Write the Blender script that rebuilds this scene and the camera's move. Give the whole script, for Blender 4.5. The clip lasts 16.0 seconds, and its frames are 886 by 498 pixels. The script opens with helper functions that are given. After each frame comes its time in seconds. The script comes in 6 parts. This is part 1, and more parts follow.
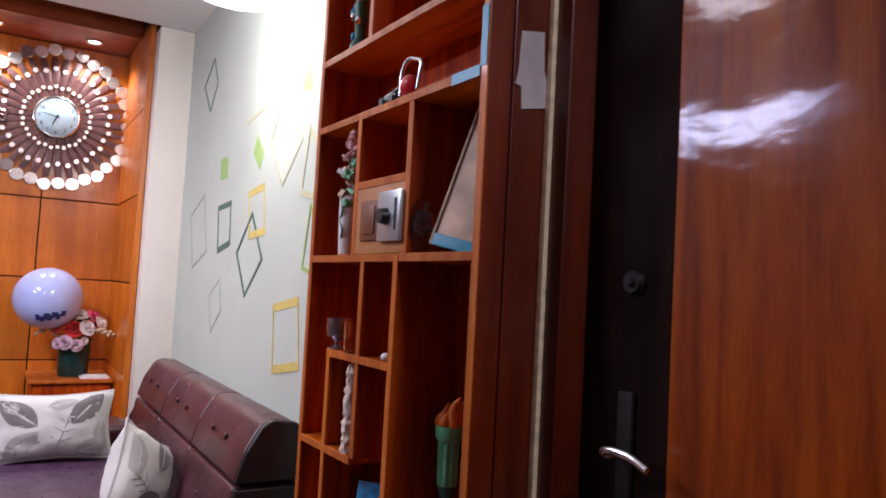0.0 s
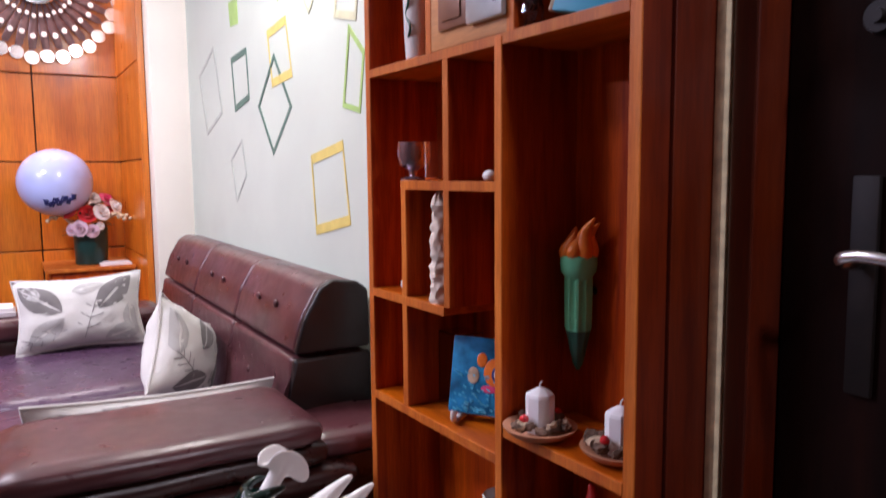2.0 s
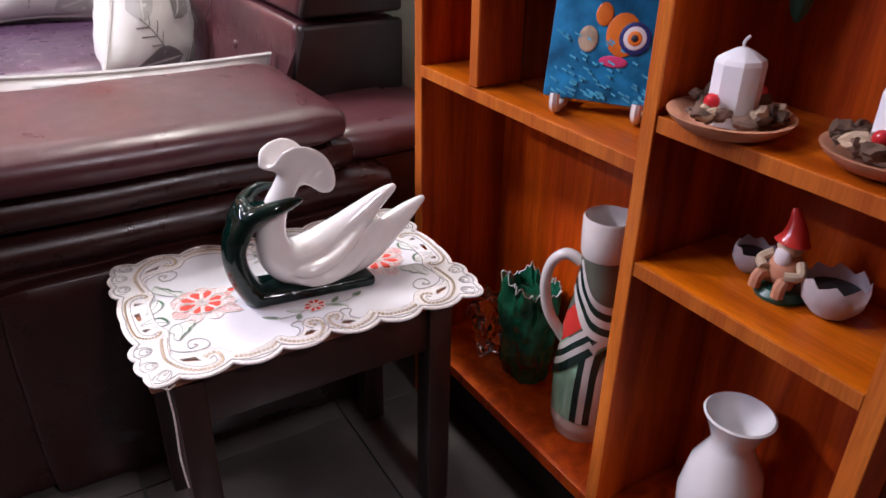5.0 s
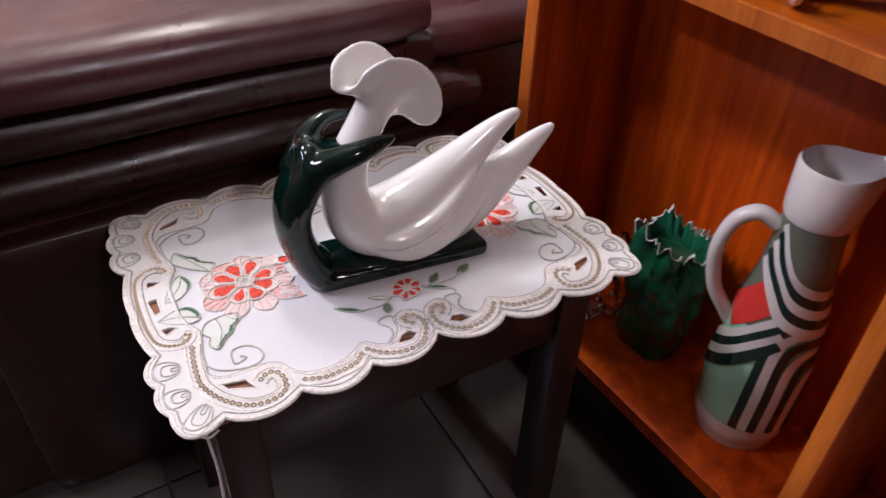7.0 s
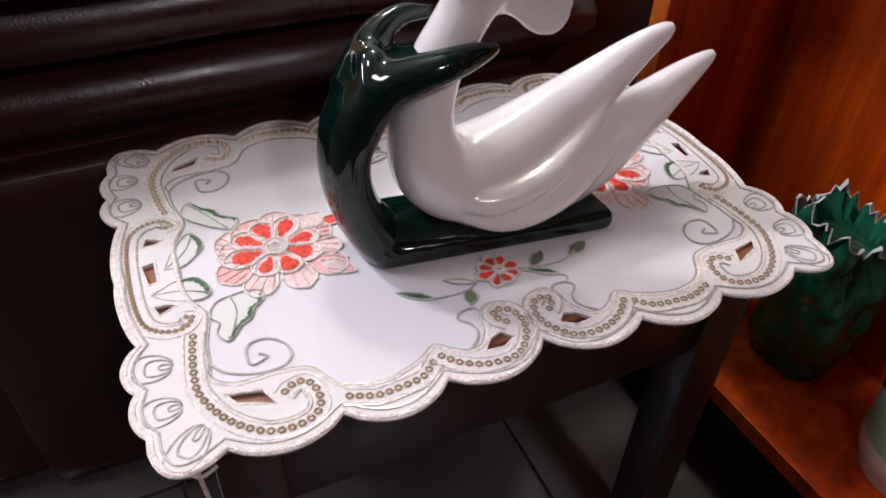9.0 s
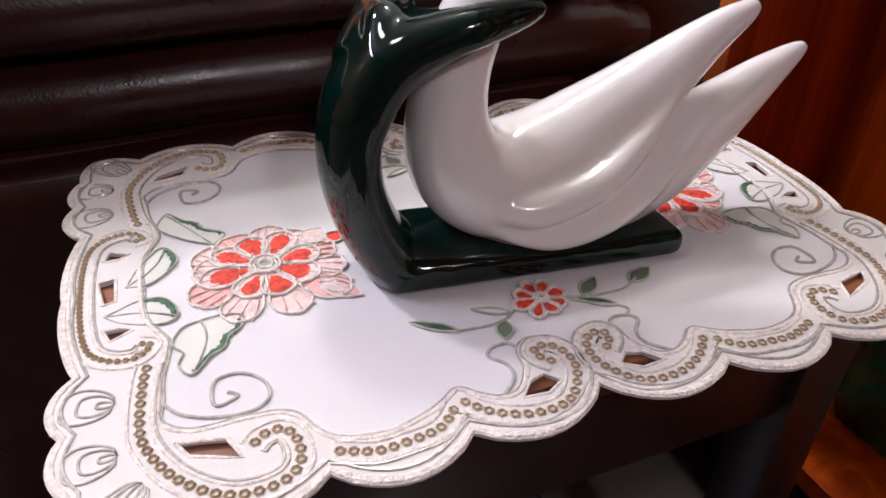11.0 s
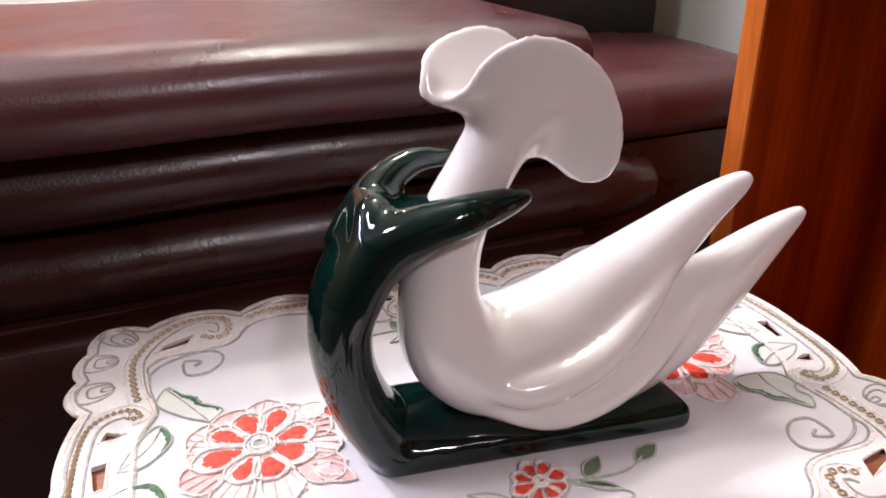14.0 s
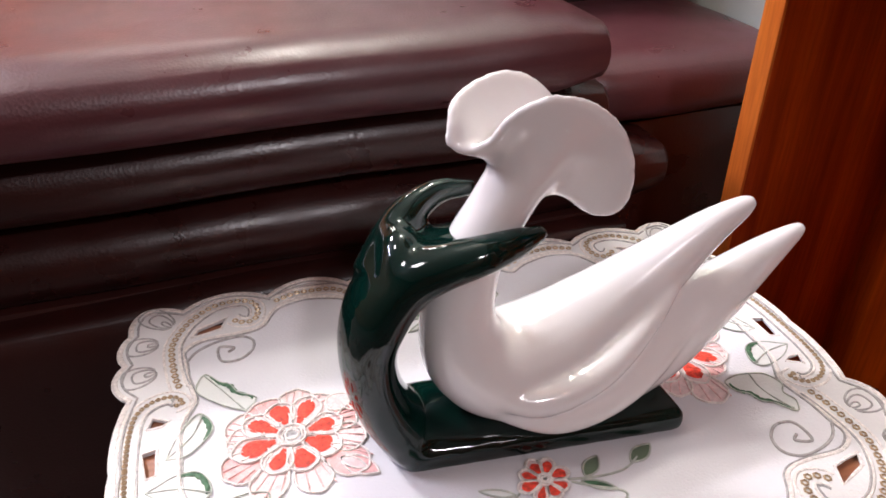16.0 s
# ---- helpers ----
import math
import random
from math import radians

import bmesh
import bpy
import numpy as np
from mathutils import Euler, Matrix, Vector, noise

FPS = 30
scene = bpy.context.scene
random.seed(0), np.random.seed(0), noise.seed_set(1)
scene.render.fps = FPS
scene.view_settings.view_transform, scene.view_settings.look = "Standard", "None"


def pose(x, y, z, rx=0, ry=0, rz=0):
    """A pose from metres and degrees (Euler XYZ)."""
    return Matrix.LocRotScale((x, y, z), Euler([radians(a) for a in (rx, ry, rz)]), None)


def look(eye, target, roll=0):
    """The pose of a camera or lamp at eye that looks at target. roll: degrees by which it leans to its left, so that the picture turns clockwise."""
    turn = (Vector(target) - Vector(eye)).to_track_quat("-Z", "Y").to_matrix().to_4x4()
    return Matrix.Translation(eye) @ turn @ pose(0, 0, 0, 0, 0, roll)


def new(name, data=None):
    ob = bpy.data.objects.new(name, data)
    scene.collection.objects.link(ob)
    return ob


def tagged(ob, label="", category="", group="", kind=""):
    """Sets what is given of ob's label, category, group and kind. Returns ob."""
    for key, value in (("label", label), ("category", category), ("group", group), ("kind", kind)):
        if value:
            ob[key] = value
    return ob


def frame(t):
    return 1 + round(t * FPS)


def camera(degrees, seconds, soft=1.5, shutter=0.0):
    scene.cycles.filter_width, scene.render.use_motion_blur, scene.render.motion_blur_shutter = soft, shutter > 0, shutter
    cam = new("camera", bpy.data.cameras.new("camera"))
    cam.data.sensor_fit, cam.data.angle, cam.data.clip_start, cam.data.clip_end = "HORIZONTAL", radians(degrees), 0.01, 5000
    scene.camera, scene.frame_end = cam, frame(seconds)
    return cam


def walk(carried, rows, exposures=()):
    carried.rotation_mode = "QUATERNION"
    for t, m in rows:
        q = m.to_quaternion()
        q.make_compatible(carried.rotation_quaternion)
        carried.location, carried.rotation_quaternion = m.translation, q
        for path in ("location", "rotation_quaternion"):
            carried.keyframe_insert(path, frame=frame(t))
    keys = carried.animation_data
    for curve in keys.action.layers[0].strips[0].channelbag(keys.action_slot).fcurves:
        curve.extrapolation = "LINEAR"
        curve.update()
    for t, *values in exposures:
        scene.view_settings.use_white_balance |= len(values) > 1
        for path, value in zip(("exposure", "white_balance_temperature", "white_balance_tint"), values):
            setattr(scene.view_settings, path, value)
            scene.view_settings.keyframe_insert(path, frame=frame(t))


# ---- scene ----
# The place is drawn in plan units; S turns them into metres. The path is in metres.
S = 0.88
cam = camera(62.2, 16.0, 1.5, 0.35)
PATH = [
    (0, (0.034, 0.0, 1.271), (1.063, 1.712, 1.386), 3.1),
    (0.5, (0.06, 0.108, 1.215), (1.034, 1.853, 1.295), 4.7),
    (1, (0.078, 0.234, 1.182), (1.047, 1.984, 1.203), 3.3),
    (1.5, (0.073, 0.344, 1.159), (1.059, 2.083, 1.116), 0.4),
    (2, (0.067, 0.41, 1.124), (1.08, 2.123, 0.921), -0.5),
    (2.5, (0.088, 0.492, 1.086), (1.066, 2.185, 0.665), 0.1),
    (3, (0.121, 0.574, 1.054), (1.086, 2.245, 0.528), -0.2),
    (3.5, (0.175, 0.669, 1.032), (1.111, 2.304, 0.36), -0.5),
    (4, (0.189, 0.737, 0.996), (1.099, 2.332, 0.205), 0.5),
    (4.2, (0.196, 0.762, 0.976), (1.086, 2.355, 0.158), 0.6),
    (6.3, (0.195, 1.103, 0.891), (1.151, 2.438, -0.251), 2.1),
    (6.5, (0.202, 1.137, 0.877), (1.122, 2.479, -0.286), 1.9),
    (7, (0.238, 1.22, 0.849), (1.063, 2.564, -0.381), 2.1),
    (7.5, (0.263, 1.289, 0.807), (0.962, 2.64, -0.492), 2.8),
    (8, (0.283, 1.326, 0.766), (0.893, 2.666, -0.587), 2.3),
    (8.5, (0.283, 1.354, 0.743), (0.945, 2.661, -0.619), 3.8),
    (9, (0.288, 1.367, 0.721), (0.958, 2.741, -0.568), 2.1),
    (9.5, (0.287, 1.37, 0.696), (0.974, 2.835, -0.481), 1.7),
    (10, (0.295, 1.38, 0.676), (0.959, 2.854, -0.5), 1.6),
    (10.2, (0.298, 1.39, 0.666), (0.967, 2.876, -0.492), 1.8),
    (12.3, (0.341, 1.427, 0.626), (0.91, 2.983, -0.495), -0.2),
    (12.5, (0.339, 1.427, 0.628), (0.925, 3.017, -0.435), -0.2),
    (13, (0.338, 1.429, 0.638), (0.926, 3.062, -0.357), -0.3),
    (13.5, (0.34, 1.429, 0.647), (0.94, 3.1, -0.272), -0.9),
    (14, (0.342, 1.427, 0.663), (0.947, 3.129, -0.196), -1.1),
    (14.5, (0.34, 1.423, 0.675), (0.938, 3.136, -0.166), -1.3),
    (15, (0.338, 1.419, 0.685), (0.921, 3.112, -0.205), -0.8),
    (15.5, (0.338, 1.425, 0.702), (0.916, 3.054, -0.305), 0.3),
    (16, (0.337, 1.431, 0.727), (0.883, 3.034, -0.338), -0.2),
]

walk(cam, [(t, look(eye, target, roll)) for t, eye, target, roll in PATH],
     [(0, -0.50, 6250, 11), (1.0, -0.40, 6250, 11), (1.5, -0.20, 6250, 11), (2.5, 0.14, 6200, 12), (3.5, 0.30, 6250, 11), (4.0, 0.28, 6250, 10), (6.5, 0.02, 6450, 8), (7.0, -0.16, 6450, 8), (9.0, -0.17, 6500, 8), (10.0, -0.13, 6500, 8), (12.5, 0.08, 6600, 7), (14, 0.44, 6600, 7), (16, 0.36, 6600, 6)])


# ---- world and lights ----
world = bpy.data.worlds.new("world")
world.use_nodes = True
world.node_tree.nodes["Background"].inputs[0].default_value = (0.75, 0.82, 1.0, 1)
world.node_tree.nodes["Background"].inputs[1].default_value = 0.004
scene.world = world


def lamp(name, kind, place, power, colour, size=0.1, target=None, spot=80):
    data = bpy.data.lights.new(name, kind)
    data.energy, data.color = power, colour
    if kind == "AREA":
        data.shape, data.size = "DISK", size
    else:
        data.shadow_soft_size = size
    if kind == "SPOT":
        data.spot_size, data.spot_blend = radians(spot), 0.6
    ob = new(name, data)
    p = Vector(place) * S
    ob.matrix_world = look(p, Vector(target) * S) if target else Matrix.Translation(p)
    return ob


COOL = (0.96, 0.89, 1.0)
lamp("ceiling_light_source", "AREA", (-1.20, 3.87, 3.0), 84, COOL, 0.34, (-1.20, 3.87, 0))
lamp("ceiling_light_source", "AREA", (-0.90, 2.35, 3.0), 13, COOL, 0.40, (-0.90, 2.35, 0))
# unseen fill, added to brighten the faces turned towards the door end
lamp("hall_light_source", "AREA", (0.80, -0.75, 3.0), 29, COOL, 0.3, (0.70, -0.45, 0))
lamp("wall_lamp_source", "POINT", (0.80, 3.02, 2.56), 30, (1.0, 0.95, 0.94), 0.09)
lamp("downlight_source", "SPOT", (0.52, 6.02, 3.14), 60, (1.0, 0.92, 0.90), 0.05, (0.5, 6.14, 0), 140)
lamp("downlight_source", "SPOT", (-0.12, 6.02, 3.14), 60, (1.0, 0.92, 0.90), 0.05, (-0.12, 6.14, 0), 140)
tube_light = lamp("tube_light_source", "AREA", (-2.50, 3.42, 2.82), 48, (0.70, 0.70, 1.0), 0.1, (0.5, 3.0, 1.0))
tube_light.data.shape, tube_light.data.size, tube_light.data.size_y = "RECTANGLE", 1.2, 0.09


# ---- materials ----
def rgba(c):
    return (c[0], c[1], c[2], 1.0)


def base_material(name, rough=0.5, metal=0.0, coat=0.0, coat_rough=0.1):
    m = bpy.data.materials.new(name)
    m.use_nodes = True
    b = m.node_tree.nodes["Principled BSDF"]
    b.inputs["Roughness"].default_value = rough
    b.inputs["Metallic"].default_value = metal
    b.inputs["Coat Weight"].default_value = coat
    b.inputs["Coat Roughness"].default_value = coat_rough
    return m, m.node_tree.nodes, m.node_tree.links, b


def noise_node(nodes, links, scale, stretch=(1, 1, 1), detail=5, distortion=0.0, coord="Object"):
    tc = nodes.new("ShaderNodeTexCoord")
    mp = nodes.new("ShaderNodeMapping")
    mp.inputs["Scale"].default_value = stretch
    n = nodes.new("ShaderNodeTexNoise")
    n.inputs["Scale"].default_value, n.inputs["Detail"].default_value, n.inputs["Distortion"].default_value = scale, detail, distortion
    links.new(tc.outputs[coord], mp.inputs["Vector"])
    links.new(mp.outputs["Vector"], n.inputs["Vector"])
    return n


def ramp(nodes, links, source, stops):
    r = nodes.new("ShaderNodeValToRGB")
    e = r.color_ramp.elements
    e[0].position, e[0].color = stops[0][0], rgba(stops[0][1])
    e[1].position, e[1].color = stops[-1][0], rgba(stops[-1][1])
    for p, c in stops[1:-1]:
        x = e.new(p)
        x.color = rgba(c)
    links.new(source, r.inputs["Fac"])
    return r


def mix(nodes, links, a, b, fac, mode="MIX"):
    x = nodes.new("ShaderNodeMix")
    x.data_type, x.blend_type = "RGBA", mode
    x.inputs["Factor"].default_value = fac
    links.new(a, x.inputs["A"])
    links.new(b, x.inputs["B"])
    return x.outputs["Result"]


def bump(nodes, links, shader, source, strength, distance):
    b = nodes.new("ShaderNodeBump")
    b.inputs["Strength"].default_value, b.inputs["Distance"].default_value = strength, distance
    links.new(source, b.inputs["Height"])
    links.new(b.outputs["Normal"], shader.inputs["Normal"])


def plain(name, c, rough=0.5, metal=0.0, vary=0.12, scale=18, coat=0.0, bumps=0.0, bump_scale=120, coat_rough=0.1):
    """A nearly even surface: two scales of noise move the colour, and a fine one the relief."""
    m, nodes, links, b = base_material(name, rough, metal, coat, coat_rough)
    n = noise_node(nodes, links, scale)
    dark = tuple(v * (1 - vary) for v in c)
    light = tuple(min(1, v * (1 + vary)) for v in c)
    r = ramp(nodes, links, n.outputs["Fac"], [(0.3, dark), (0.7, light)])
    links.new(r.outputs["Color"], b.inputs["Base Color"])
    if bumps:
        f = noise_node(nodes, links, bump_scale)
        bump(nodes, links, b, f.outputs["Fac"], bumps, 0.002)
    return m


def wood(name, dark, mid, light, rough=0.35, coat=0.5, stretch=(14, 14, 1.0), coat_rough=0.12, spread=0.25):
    """Varnished wood: long streaks, fine pores and slow blotches; a little difference from piece to piece."""
    m, nodes, links, b = base_material(name, rough, 0, coat, coat_rough)
    n = noise_node(nodes, links, 2.2, stretch, 6, 0.6)
    r = ramp(nodes, links, n.outputs["Fac"], [(0.3, dark), (0.52, mid), (0.72, light)])
    fine = noise_node(nodes, links, 16, tuple(v * 1.6 for v in stretch), 3)
    fr = ramp(nodes, links, fine.outputs["Fac"], [(0.35, (0.72, 0.70, 0.68)), (0.6, (1, 1, 1))])
    c = mix(nodes, links, r.outputs["Color"], fr.outputs["Color"], 0.7, "MULTIPLY")
    blot = noise_node(nodes, links, 1.7)
    br = ramp(nodes, links, blot.outputs["Fac"], [(0.35, (0.75, 0.72, 0.70)), (0.65, (1.12, 1.1, 1.05))])
    c = mix(nodes, links, c, br.outputs["Color"], 0.8, "MULTIPLY")
    info = nodes.new("ShaderNodeObjectInfo")
    ir = ramp(nodes, links, info.outputs["Random"], [(0.0, (1 - spread,) * 3), (1.0, (1 + spread * 0.4,) * 3)])
    c = mix(nodes, links, c, ir.outputs["Color"], 1.0, "MULTIPLY")
    links.new(c, b.inputs["Base Color"])
    wear = noise_node(nodes, links, 6)
    wr = ramp(nodes, links, wear.outputs["Fac"], [(0.3, (rough * 0.8,) * 3), (0.7, (min(1, rough * 1.3),) * 3)])
    links.new(wr.outputs["Color"], b.inputs["Roughness"])
    bump(nodes, links, b, fine.outputs["Fac"], 0.12, 0.001)
    return m


def leather(name, c, rough=0.36):
    m, nodes, links, b = base_material(name, rough)
    n = noise_node(nodes, links, 7)
    r = ramp(nodes, links, n.outputs["Fac"], [(0.3, tuple(v * 0.75 for v in c)), (0.7, tuple(v * 1.25 for v in c))])
    links.new(r.outputs["Color"], b.inputs["Base Color"])
    tc = nodes.new("ShaderNodeTexCoord")
    v = nodes.new("ShaderNodeTexVoronoi")
    v.inputs["Scale"].default_value = 420
    links.new(tc.outputs["Object"], v.inputs["Vector"])
    w = noise_node(nodes, links, 22, (1, 1, 1), 4)
    add = nodes.new("ShaderNodeMath")
    add.operation = "MULTIPLY_ADD"
    add.inputs[1].default_value = 0.25
    links.new(v.outputs["Distance"], add.inputs[0])
    links.new(w.outputs["Fac"], add.inputs[2])
    bump(nodes, links, b, add.outputs[0], 0.20, 0.002)
    rr = ramp(nodes, links, w.outputs["Fac"], [(0.3, (rough - 0.07,) * 3), (0.7, (rough + 0.1,) * 3)])
    links.new(rr.outputs["Color"], b.inputs["Roughness"])
    b.inputs["Specular IOR Level"].default_value = 0.5 if c[0] > 0.03 else 0.42
    return m


def glass(name, c=(1, 1, 1), rough=0.03):
    m, nodes, links, b = base_material(name, rough)
    b.inputs["Base Color"].default_value = rgba(c)
    b.inputs["Transmission Weight"].default_value = 1.0
    b.inputs["IOR"].default_value = 1.45
    return m


def glow(name, c, strength):
    m, nodes, links, b = base_material(name, 0.4)
    b.inputs["Base Color"].default_value = rgba(c)
    b.inputs["Emission Color"].default_value = rgba(c)
    b.inputs["Emission Strength"].default_value = strength
    return m


def cloth(name, c, scale=900, vary=0.06, sheen=0.2):
    m, nodes, links, b = base_material(name, 0.85)
    n = noise_node(nodes, links, 9)
    r = ramp(nodes, links, n.outputs["Fac"], [(0.3, tuple(v * (1 - vary) for v in c)), (0.7, c)])
    links.new(r.outputs["Color"], b.inputs["Base Color"])
    f = noise_node(nodes, links, scale, (1, 1, 1), 2)
    bump(nodes, links, b, f.outputs["Fac"], 0.3, 0.0008)
    b.inputs["Sheen Weight"].default_value = sheen
    return m


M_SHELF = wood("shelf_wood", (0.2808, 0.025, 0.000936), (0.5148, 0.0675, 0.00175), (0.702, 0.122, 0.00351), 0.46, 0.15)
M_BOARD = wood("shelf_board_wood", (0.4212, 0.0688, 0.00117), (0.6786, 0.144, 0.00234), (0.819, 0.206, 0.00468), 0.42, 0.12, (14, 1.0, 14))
M_EDGE = wood("shelf_edge_wood", (0.468, 0.1, 0.0117), (0.6084, 0.156, 0.0187), (0.7254, 0.219, 0.0328), 0.5, 0.1)
M_BOX = wood("box_front_wood", (0.42, 0.16, 0.045), (0.52, 0.21, 0.065), (0.60, 0.27, 0.09), 0.5, 0.2, (14, 1.2, 14))
M_PANEL = wood("wall_panel_wood", (0.52, 0.115, 0.005), (0.66, 0.175, 0.009), (0.78, 0.24, 0.015), 0.34, 0.25, (5, 5, 0.35), 0.12, 0.22)
M_SOFFIT = wood("soffit_wood", (0.26, 0.036, 0.004), (0.36, 0.058, 0.007), (0.44, 0.080, 0.012), 0.4, 0.3, (1, 8, 8))
M_DOOR = wood("door_wood", (0.21, 0.027, 0.0005), (0.40, 0.070, 0.001), (0.54, 0.130, 0.002), 0.5, 0.42, (9, 9, 0.8), 0.10)
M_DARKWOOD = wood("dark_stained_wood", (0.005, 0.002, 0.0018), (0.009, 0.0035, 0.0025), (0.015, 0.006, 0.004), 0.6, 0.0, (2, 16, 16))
M_LEGWOOD = wood("brown_leg_wood", (0.014, 0.0035, 0.0026), (0.024, 0.0065, 0.0045), (0.036, 0.011, 0.0075), 0.42, 0.12, (16, 16, 2))
M_DOOR.node_tree.nodes["Principled BSDF"].inputs["Specular IOR Level"].default_value = 0.15
ripple = noise_node(M_DOOR.node_tree.nodes, M_DOOR.node_tree.links, 5, (1, 1, 1.6), 4)
ripple_bump = M_DOOR.node_tree.nodes.new("ShaderNodeBump")
ripple_bump.inputs["Strength"].default_value, ripple_bump.inputs["Distance"].default_value = 0.22, 0.010
M_DOOR.node_tree.links.new(ripple.outputs["Fac"], ripple_bump.inputs["Height"])
M_DOOR.node_tree.links.new(ripple_bump.outputs["Normal"], M_DOOR.node_tree.nodes["Principled BSDF"].inputs["Coat Normal"])
M_TABLETOP = wood("brown_tabletop_wood", (0.20, 0.075, 0.04), (0.30, 0.12, 0.06), (0.38, 0.16, 0.08), 0.4, 0.3, (2, 16, 16))
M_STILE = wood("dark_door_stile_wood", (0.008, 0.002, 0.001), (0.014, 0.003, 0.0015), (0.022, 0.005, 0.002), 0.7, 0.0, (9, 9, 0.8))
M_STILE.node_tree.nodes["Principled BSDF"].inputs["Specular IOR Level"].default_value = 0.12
# shelf wood darkened for the side turned from the lamps
M_CASING = wood("shaded_casing_wood", (0.10, 0.009, 0.0005), (0.17, 0.018, 0.0008), (0.23, 0.029, 0.0015), 0.45, 0.1, (9, 9, 0.8))
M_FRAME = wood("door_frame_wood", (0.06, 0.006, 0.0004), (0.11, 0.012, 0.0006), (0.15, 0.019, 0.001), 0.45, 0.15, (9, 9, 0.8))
for m, level in ((M_SHELF, 0.22), (M_BOARD, 0.28), (M_EDGE, 0.25)):
    m.node_tree.nodes["Principled BSDF"].inputs["Specular IOR Level"].default_value = level
M_GROOVE = plain("panel_groove", (0.06, 0.018, 0.006), 0.7)
M_WALL = plain("white_wall_paint", (0.53, 0.585, 0.51), 0.6, 0, 0.04, 3, 0, 0.05, 90)
M_PILLAR = plain("cream_pillar_paint", (0.80, 0.75, 0.66), 0.55, 0, 0.03, 3, 0, 0.05, 90)
M_CEILING = plain("white_ceiling_paint", (0.8, 0.8, 0.78), 0.7, 0, 0.03, 3)
M_STRIP = plain("old_white_gap_filler", (0.80, 0.68, 0.46), 0.7, 0, 0.25, 40, 0, 0.3, 150)
M_TILE = plain("grey_floor_tile", (0.072, 0.062, 0.057), 0.22, 0, 0.35, 5, 0.15)
M_GROUT = plain("dark_grout", (0.05, 0.048, 0.046), 0.9)
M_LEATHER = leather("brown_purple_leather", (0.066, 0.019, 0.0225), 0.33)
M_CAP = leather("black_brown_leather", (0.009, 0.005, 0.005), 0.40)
# seat leather: the tube lamp's violet sheen is put into the base colour
M_SEAT = leather("leather_with_violet_sheen", (0.058, 0.027, 0.056), 0.30)
# darker copy of the sofa leather, with the shade of its sides painted in
M_LEATHER2 = leather("shaded_brown_leather", (0.026, 0.0062, 0.0052), 0.30)
M_BLACK = plain("black_plastic", (0.012, 0.012, 0.012), 0.4)
M_PORCELAIN = plain("white_porcelain_glaze", (0.80, 0.78, 0.765), 0.14, 0, 0.03, 8, 0.6, 0, 1, 0.03)
M_GREENGLAZE = plain("dark_green_glaze", (0.0008, 0.010, 0.0075), 0.07, 0, 0.6, 14, 0.0)
M_GREENGLAZE.node_tree.nodes["Principled BSDF"].inputs["Specular IOR Level"].default_value = 0.42
M_DOILY = cloth("white_linen", (0.70, 0.69, 0.71), 700)
M_BORDER = cloth("cream_satin_stitch", (0.72, 0.70, 0.685), 500, 0.08)
M_THREAD = plain("silver_thread", (0.58, 0.56, 0.54), 0.25, 0.35, 0.3, 300)
M_GOLD = plain("pale_gold_sequin", (0.46, 0.34, 0.21), 0.3, 0.3, 0.5, 200)
M_RED = plain("red_silk_stitch", (0.70, 0.050, 0.025), 0.65, 0, 0.55, 300, 0, 0.4, 700)
M_PINK = plain("pink_silk_stitch", (0.74, 0.42, 0.40), 0.65, 0, 0.2, 300, 0, 0.4, 700)
M_LEAF = plain("green_silk_stitch", (0.055, 0.13, 0.065), 0.65, 0, 0.4, 250, 0, 0.4, 700)
M_PALELEAF = cloth("pale_grey_green_stitch", (0.70, 0.71, 0.67), 600, 0.08)
M_CORDSTITCH = plain("glossy_cream_cord", (0.80, 0.74, 0.69), 0.5, 0, 0.2, 350, 0, 0.8, 600)
M_PALEPINK = plain("pale_pink_stitch", (0.76, 0.60, 0.58), 0.65, 0, 0.16, 260, 0, 0.4, 700)
M_PINKRIB = plain("deep_pink_thread", (0.76, 0.50, 0.48), 0.6, 0, 0.3, 250)
M_VEIN = plain("grey_green_thread", (0.42, 0.44, 0.38), 0.5, 0.0, 0.35, 200)
M_SAGE = cloth("sage_stitch", (0.15, 0.21, 0.13), 600, 0.3)
M_CHROME = plain("brushed_steel", (0.62, 0.62, 0.64), 0.22, 1.0, 0.1, 60)
M_MIRROR = plain("mirror_glass", (0.88, 0.88, 0.90), 0.04, 1.0, 0.02)
M_DISC = plain("silvered_disc", (0.62, 0.57, 0.56), 0.18, 0.8, 0.3, 6)
disc_info = M_DISC.node_tree.nodes.new("ShaderNodeObjectInfo")
disc_tint = ramp(M_DISC.node_tree.nodes, M_DISC.node_tree.links, disc_info.outputs["Random"], [(0.0, (0.42, 0.34, 0.33)), (0.55, (0.70, 0.63, 0.60)), (1.0, (0.95, 0.93, 0.92))])
M_DISC.node_tree.links.new(disc_tint.outputs["Color"], M_DISC.node_tree.nodes["Principled BSDF"].inputs["Base Color"])
M_BEAD = plain("pearly_bead", (0.80, 0.70, 0.68), 0.2, 0.2, 0.1, 20)
M_BRONZE = plain("antique_bronze", (0.10, 0.045, 0.045), 0.35, 0.3, 0.3, 30)
M_BLACKMETAL = plain("blackened_metal", (0.008, 0.005, 0.004), 0.55, 0.2, 0.4, 30)
M_CLOCKFACE = plain("pale_blue_clock_face", (0.30, 0.40, 0.46), 0.35)
M_INK = plain("dark_ink", (0.02, 0.025, 0.04), 0.5)
M_BALLOON = plain("milky_lilac_balloon", (0.46, 0.52, 0.88), 0.12, 0, 0.08, 3, 0.5)
